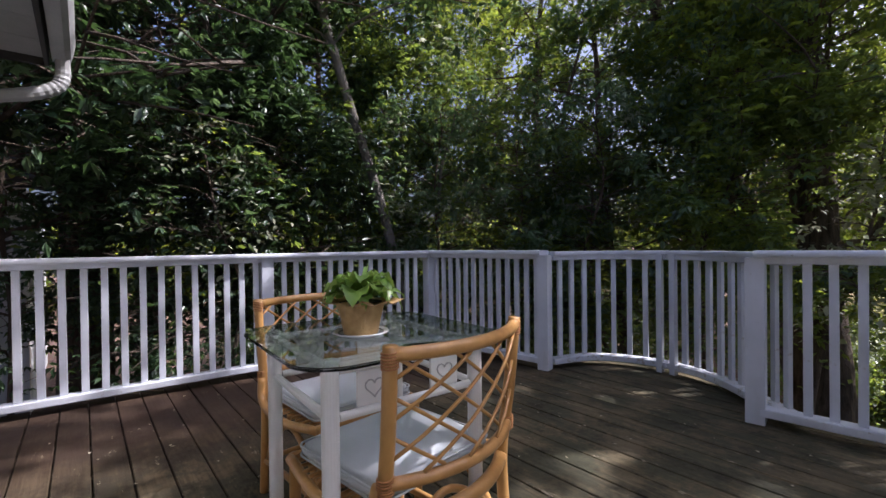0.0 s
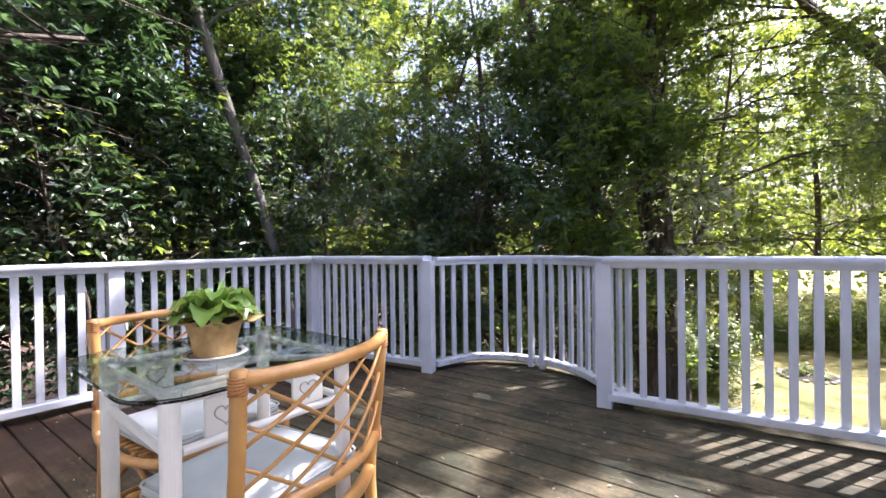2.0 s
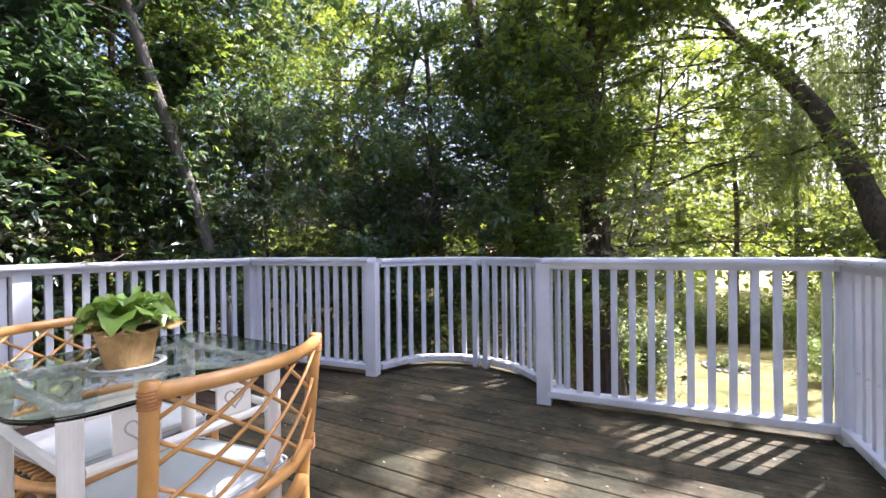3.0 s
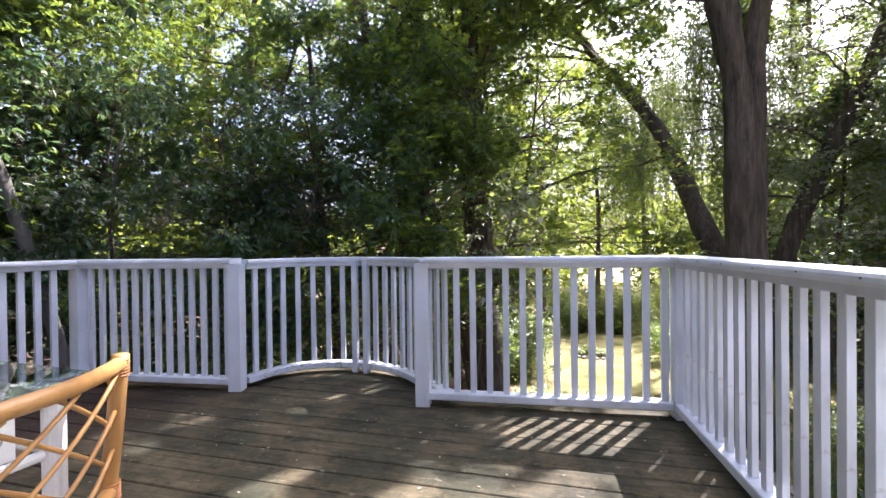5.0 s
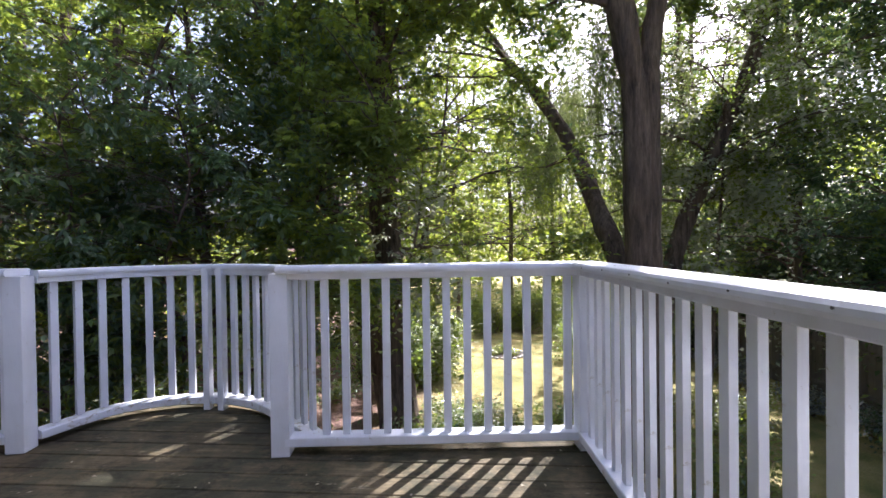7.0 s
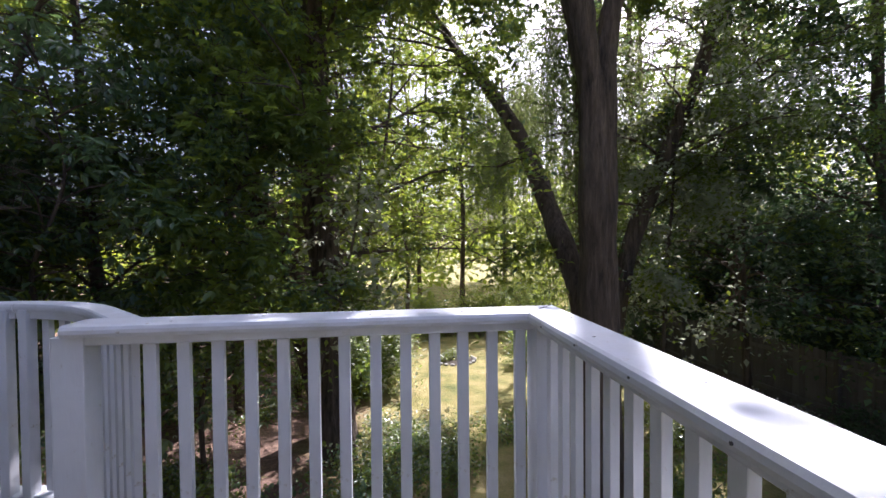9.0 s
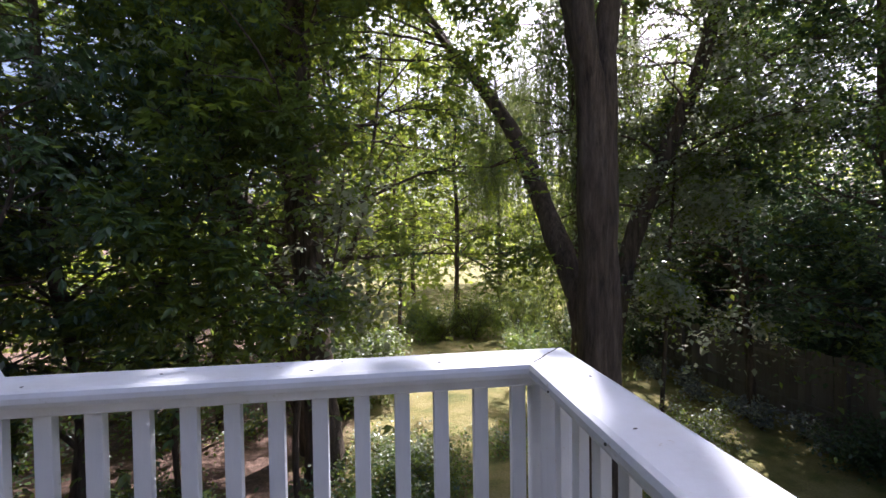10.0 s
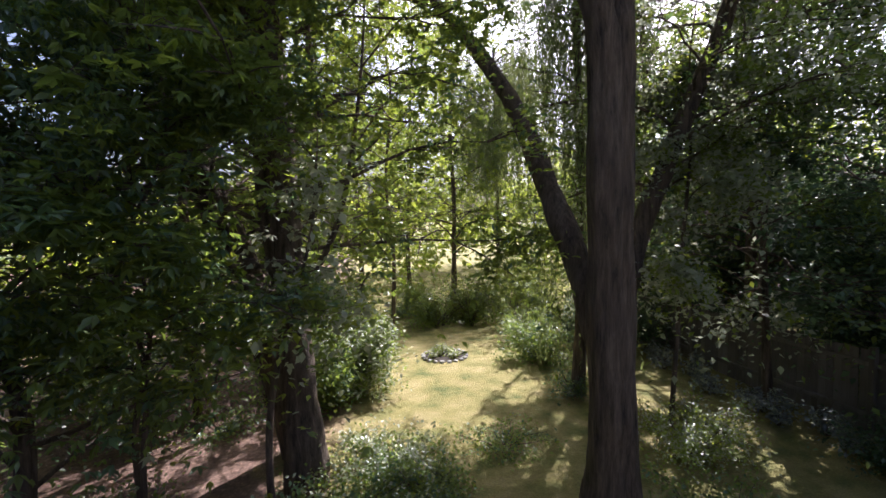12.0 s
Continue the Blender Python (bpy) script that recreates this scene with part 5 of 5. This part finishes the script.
# ---- rattan chairs ----
def build_chair():
    """Faces +x. Bowed back with crossed canes, bent-cane base, square cushion."""
    e = thing("rattan_chair", "honey-coloured rattan dining chair with crossed-cane back", "chair", group="chairs at the glass table")
    top, low, seat = 0.777, 0.485, 0.392

    def back_at(y, z):
        t = y / 0.24
        lean = -0.235 - 0.035 * (z - seat) / (top - seat)
        return Vector((lean - 0.075 * (1 - t * t), y * (1 + 0.06 * (z - seat)), z))

    for s in (-1, 1):
        bm = bmesh.new()
        pts = curve_points([(-0.265, s * 0.225, 0.0), (-0.245, s * 0.225, 0.2), (-0.235, s * 0.226, seat), back_at(s * 0.228, 0.6), back_at(s * 0.23, top + 0.02)], 6)
        tube(bm, pts, 0.0175, 12)
        part("back_post", bm, CANE, e, smooth=True)
        bm = bmesh.new()
        tube(bm, curve_points([(0.215, s * 0.205, 0.0), (0.205, s * 0.205, 0.2), (0.20, s * 0.205, seat + 0.01)], 5), 0.017, 12)
        part("leg", bm, CANE, e, smooth=True)
        bm = bmesh.new()
        tube(bm, curve_points([(-0.235, s * 0.24, 0.48), (-0.195, s * 0.25, seat), (0.0, s * 0.25, seat - 0.02), (0.20, s * 0.22, seat)], 6), 0.015, 10)
        part("side_rail", bm, CANE, e, smooth=True)
        bm = bmesh.new()
        tube(bm, curve_points([(-0.225, s * 0.222, 0.14), (-0.16, s * 0.222, 0.26), (0.0, s * 0.22, 0.345), (0.14, s * 0.215, 0.26), (0.205, s * 0.208, 0.14)], 6), 0.011, 8)
        part("side_brace", bm, CANE, e, smooth=True)
        bm = bmesh.new()
        tube(bm, [(-0.235, s * 0.225, 0.14), (0.207, s * 0.205, 0.14)], 0.012, 8)
        part("stretcher", bm, CANE, e, smooth=True)
        for z in (top - 0.01, low):
            bm = bmesh.new()
            p = back_at(s * 0.23, z)
            tube(bm, [(p.x + 0.0185 * math.cos(a), p.y + 0.0185 * math.sin(a), z - 0.02 + 0.04 * q / 72) for q, a in ((q, 2 * math.pi * q / 12) for q in range(73))], 0.0024, 5)
            part("lashing", bm, LASHING, e, smooth=True)
    for z, r in ((top, 0.0165), (low, 0.0155)):
        bm = bmesh.new()
        tube(bm, [back_at(-0.23 + 0.46 * k / 20, z) for k in range(21)], r, 12)
        part("back_rail", bm, CANE, e, smooth=True)
    bm = bmesh.new()
    tube(bm, [back_at(-0.228 + 0.456 * k / 20, seat) + Vector((0.012, 0, -0.01)) for k in range(21)], 0.019, 12)
    part("seat_hoop", bm, CANE, e, smooth=True)
    for x, z in ((0.20, seat), (0.207, 0.14), (-0.248, 0.14)):
        bm = bmesh.new()
        tube(bm, [(x, -0.22, z), (x, 0.22, z)], 0.014 if z > 0.2 else 0.011, 10)
        part("cross_rail", bm, CANE, e, smooth=True)
    bm = bmesh.new()
    tube(bm, curve_points([(0.21, -0.205, 0.14), (0.21, -0.14, 0.28), (0.205, 0.0, 0.36), (0.21, 0.14, 0.28), (0.21, 0.205, 0.14)], 6), 0.011, 8)
    part("front_brace", bm, CANE, e, smooth=True)
    bm = bmesh.new()
    tube(bm, curve_points([(-0.235, -0.222, 0.14), (-0.225, -0.14, 0.28), (-0.21, 0.0, 0.36), (-0.225, 0.14, 0.28), (-0.235, 0.222, 0.14)], 6), 0.011, 8)
    part("rear_brace", bm, CANE, e, smooth=True)
    # the crossed canes: two families of parallel diagonals in the bowed back
    H, W = top - low - 0.03, 0.44
    for s in (-1, 1):
        for k in range(-3, 6):
            y0 = -W / 2 + k * 0.125 - 0.06
            pts = []
            for q in range(13):
                y, z = y0 + 0.36 * q / 12, low + 0.015 + H * q / 12
                if abs(y) <= W / 2 + 0.012:
                    pts.append(back_at(s * y, z) + Vector((0.005 * s, 0, 0)))
            if len(pts) > 2:
                bm = bmesh.new()
                tube(bm, pts, 0.0048, 7)
                part("back_cane", bm, CANE, e, smooth=True)
    for k in range(11):
        bm = bmesh.new()
        x = -0.17 + k * 0.034
        tube(bm, [(x, -0.235, seat), (x, 0.235, seat)], 0.006, 6)
        part("seat_cane", bm, CANE, e)
    bm = bmesh.new()
    nx = 18
    cush = bmesh.ops.create_grid(bm, x_segments=nx, y_segments=nx, size=0.5)["verts"]
    for v in cush:
        u, w = v.co.x * 2, v.co.y * 2
        puff = (1 - abs(u) ** 4) * (1 - abs(w) ** 4)
        v.co = Vector((-0.015 + u * 0.192 * (1 - 0.03 * w * w), w * 0.212 * (1 - 0.03 * u * u), seat + 0.050 + 0.016 * puff + 0.004 * noise.noise((u * 3, w * 3, 0))))
    r = bmesh.ops.extrude_face_region(bm, geom=bm.faces[:])["geom"]
    for v in r:
        if isinstance(v, bmesh.types.BMVert):
            v.co.z = seat + 0.012
    bmesh.ops.recalc_face_normals(bm, faces=bm.faces)
    rimE = [ed for ed in bm.edges if len(ed.link_faces) == 2 and ed.calc_face_angle(0) > 0.9]
    bmesh.ops.bevel(bm, geom=rimE, offset=0.012, segments=3, affect="EDGES")
    cushion = part("cushion", bm, CUSHION, e, "flat pale grey seat cushion", smooth=True)
    for z in (seat + 0.047, seat + 0.02):
        bm = bmesh.new()
        pts = [(-0.015 + x, y, z) for x, y in rounded_square(0.191, 0.211, 0.03, 5)]
        tube(bm, pts + pts[:1], 0.0035, 5, False)
        part("piping", bm, CUSHION, cushion, smooth=True)
    return e


chair = build_chair()
chair.matrix_world = pose(-2.228, -2.03, 0, 0, 0, 178)
chair_b = copy_thing(chair, pose(-2.715, -1.85, 0, 0, 0, -6))


# ---- pot plant on its saucer ----
def build_saucer(x, y, z):
    bm = bmesh.new()
    prof = [(0.0, 0.0), (0.05, 0.0), (0.078, 0.012), (0.082, 0.014), (0.079, 0.017), (0.05, 0.006), (0.0, 0.006)]
    rings = [[bm.verts.new((r * math.cos(a), r * math.sin(a), h)) for a in (2 * math.pi * k / 32 for k in range(32))] for r, h in prof[1:-1]]
    for a, b in zip(rings, rings[1:]):
        for k in range(32):
            bm.faces.new((a[k], a[(k + 1) % 32], b[(k + 1) % 32], b[k]))
    bm.faces.new(rings[0][::-1])
    bm.faces.new(rings[-1])
    ob = link("saucer", bm, CHINA, smooth=True)
    ob.matrix_world = pose(x, y, z)
    tagged(ob, "white china saucer with dark edge band on the table", "saucer")
    bm = bmesh.new()
    tube(bm, [(0.0645 * math.cos(a), 0.0645 * math.sin(a), 0.0125) for a in (2 * math.pi * k / 32 for k in range(33))], 0.0018, 5, False)
    part("band", bm, BLACK_INK, ob)


def build_plant(x, y, z):
    rng = random.Random(5)
    e = thing("pot_plant", "broad-leaved green plant in a brown paper-wrapped pot", "potted plant", pose(x, y, z))
    bm = bmesh.new()
    n = 40
    rings = []
    for h, r, crumple in ((0, 0.048, 0.0), (0.004, 0.05, 0.0), (0.05, 0.059, 0.002), (0.088, 0.066, 0.004), (0.094, 0.072, 0.010), (0.099, 0.088, 0.020), (0.100, 0.104, 0.028), (0.096, 0.086, 0.016), (0.088, 0.062, 0.0)):
        ring = []
        for k in range(n):
            a = 2 * math.pi * k / n
            q = 1 + (crumple / r) * (noise.noise((math.cos(a) * 3.1, math.sin(a) * 3.1, h * 30)) * 1.6 + 0.5 * math.sin(a * 13))
            ring.append(bm.verts.new((r * q * math.cos(a), r * q * math.sin(a), h + crumple * 0.9 * noise.noise((math.cos(a) * 4, math.sin(a) * 4, 7)))))
        rings.append(ring)
    for a, b in zip(rings, rings[1:]):
        for k in range(n):
            bm.faces.new((a[k], a[(k + 1) % n], b[(k + 1) % n], b[k]))
    bm.faces.new(rings[0][::-1])
    part("wrapper", bm, FOIL, e, "crumpled brown paper wrapper with flared rim", smooth=True)
    bm = bmesh.new()
    bmesh.ops.create_circle(bm, cap_ends=True, radius=0.062, segments=24, matrix=Matrix.Translation((0, 0, 0.094)))
    part("soil", bm, SOIL, e)
    for k in range(30):
        az, L = k * 2.4 + rng.uniform(-0.3, 0.3), rng.uniform(0.062, 0.105)
        inner = k / 30
        rise = radians(28 + 42 * inner + rng.uniform(-8, 8))
        slim = k % 9 == 0
        W = L * (0.12 if slim else 0.42)
        L *= 1.5 if slim else 1
        bm = bmesh.new()
        rows = []
        for q in range(8):
            t = q / 7
            el = rise - 0.85 * t * t * (0.5 if slim else 1)
            wid = W * math.sin(math.pi * min(1, 0.08 + t * 0.92)) ** 0.7
            c = Vector((L * t * math.cos(el * 0.6), 0, L * t * math.sin(el)))
            wave = 0.009 * math.sin(q * 2.6 + k)
            rows.append([bm.verts.new(c + Vector((0, s * wid, abs(s) * wid * 0.3 + s * wave))) for s in (-1, -0.5, 0, 0.5, 1)])
        for a, b in zip(rows, rows[1:]):
            for c in range(4):
                bm.faces.new((a[c], a[c + 1], b[c + 1], b[c]))
        ob = part("leaf", bm, LEAF_POT, e, smooth=True)
        ob.matrix_basis = pose(0.03 * (1 - inner) * math.cos(az), 0.03 * (1 - inner) * math.sin(az), 0.10 + 0.03 * inner, 0, 0, math.degrees(az))


build_saucer(-2.28, -2.10, TABLE_Z + 0.010)
build_plant(-2.28, -2.10, TABLE_Z + 0.0165)


# ---- fallen bits on the deck ----
def litter():
    rng = np.random.default_rng(8)
    P = np.stack([rng.uniform(-4.6, 0.0, 170), rng.uniform(-2.6, 0.1, 170), np.full(170, 0.006)], 1)
    me = leaf_mesh("deck_litter", P, 0.022, rng, 0.0)
    co = np.zeros(len(me.vertices) * 3, np.float32)
    me.vertices.foreach_get("co", co)
    co = co.reshape(-1, 3)
    co[:, 2] = 0.003 + np.abs(co[:, 2] - 0.006) * 0.25
    me.vertices.foreach_set("co", co.ravel())
    tagged(link_mesh("deck_litter", me, plain("dry_bits", (0.20, 0.17, 0.11), (0.42, 0.38, 0.28), 30, 0.9)), "scattered dry leaf bits lying on the deck", "litter", kind="stuff")


litter()
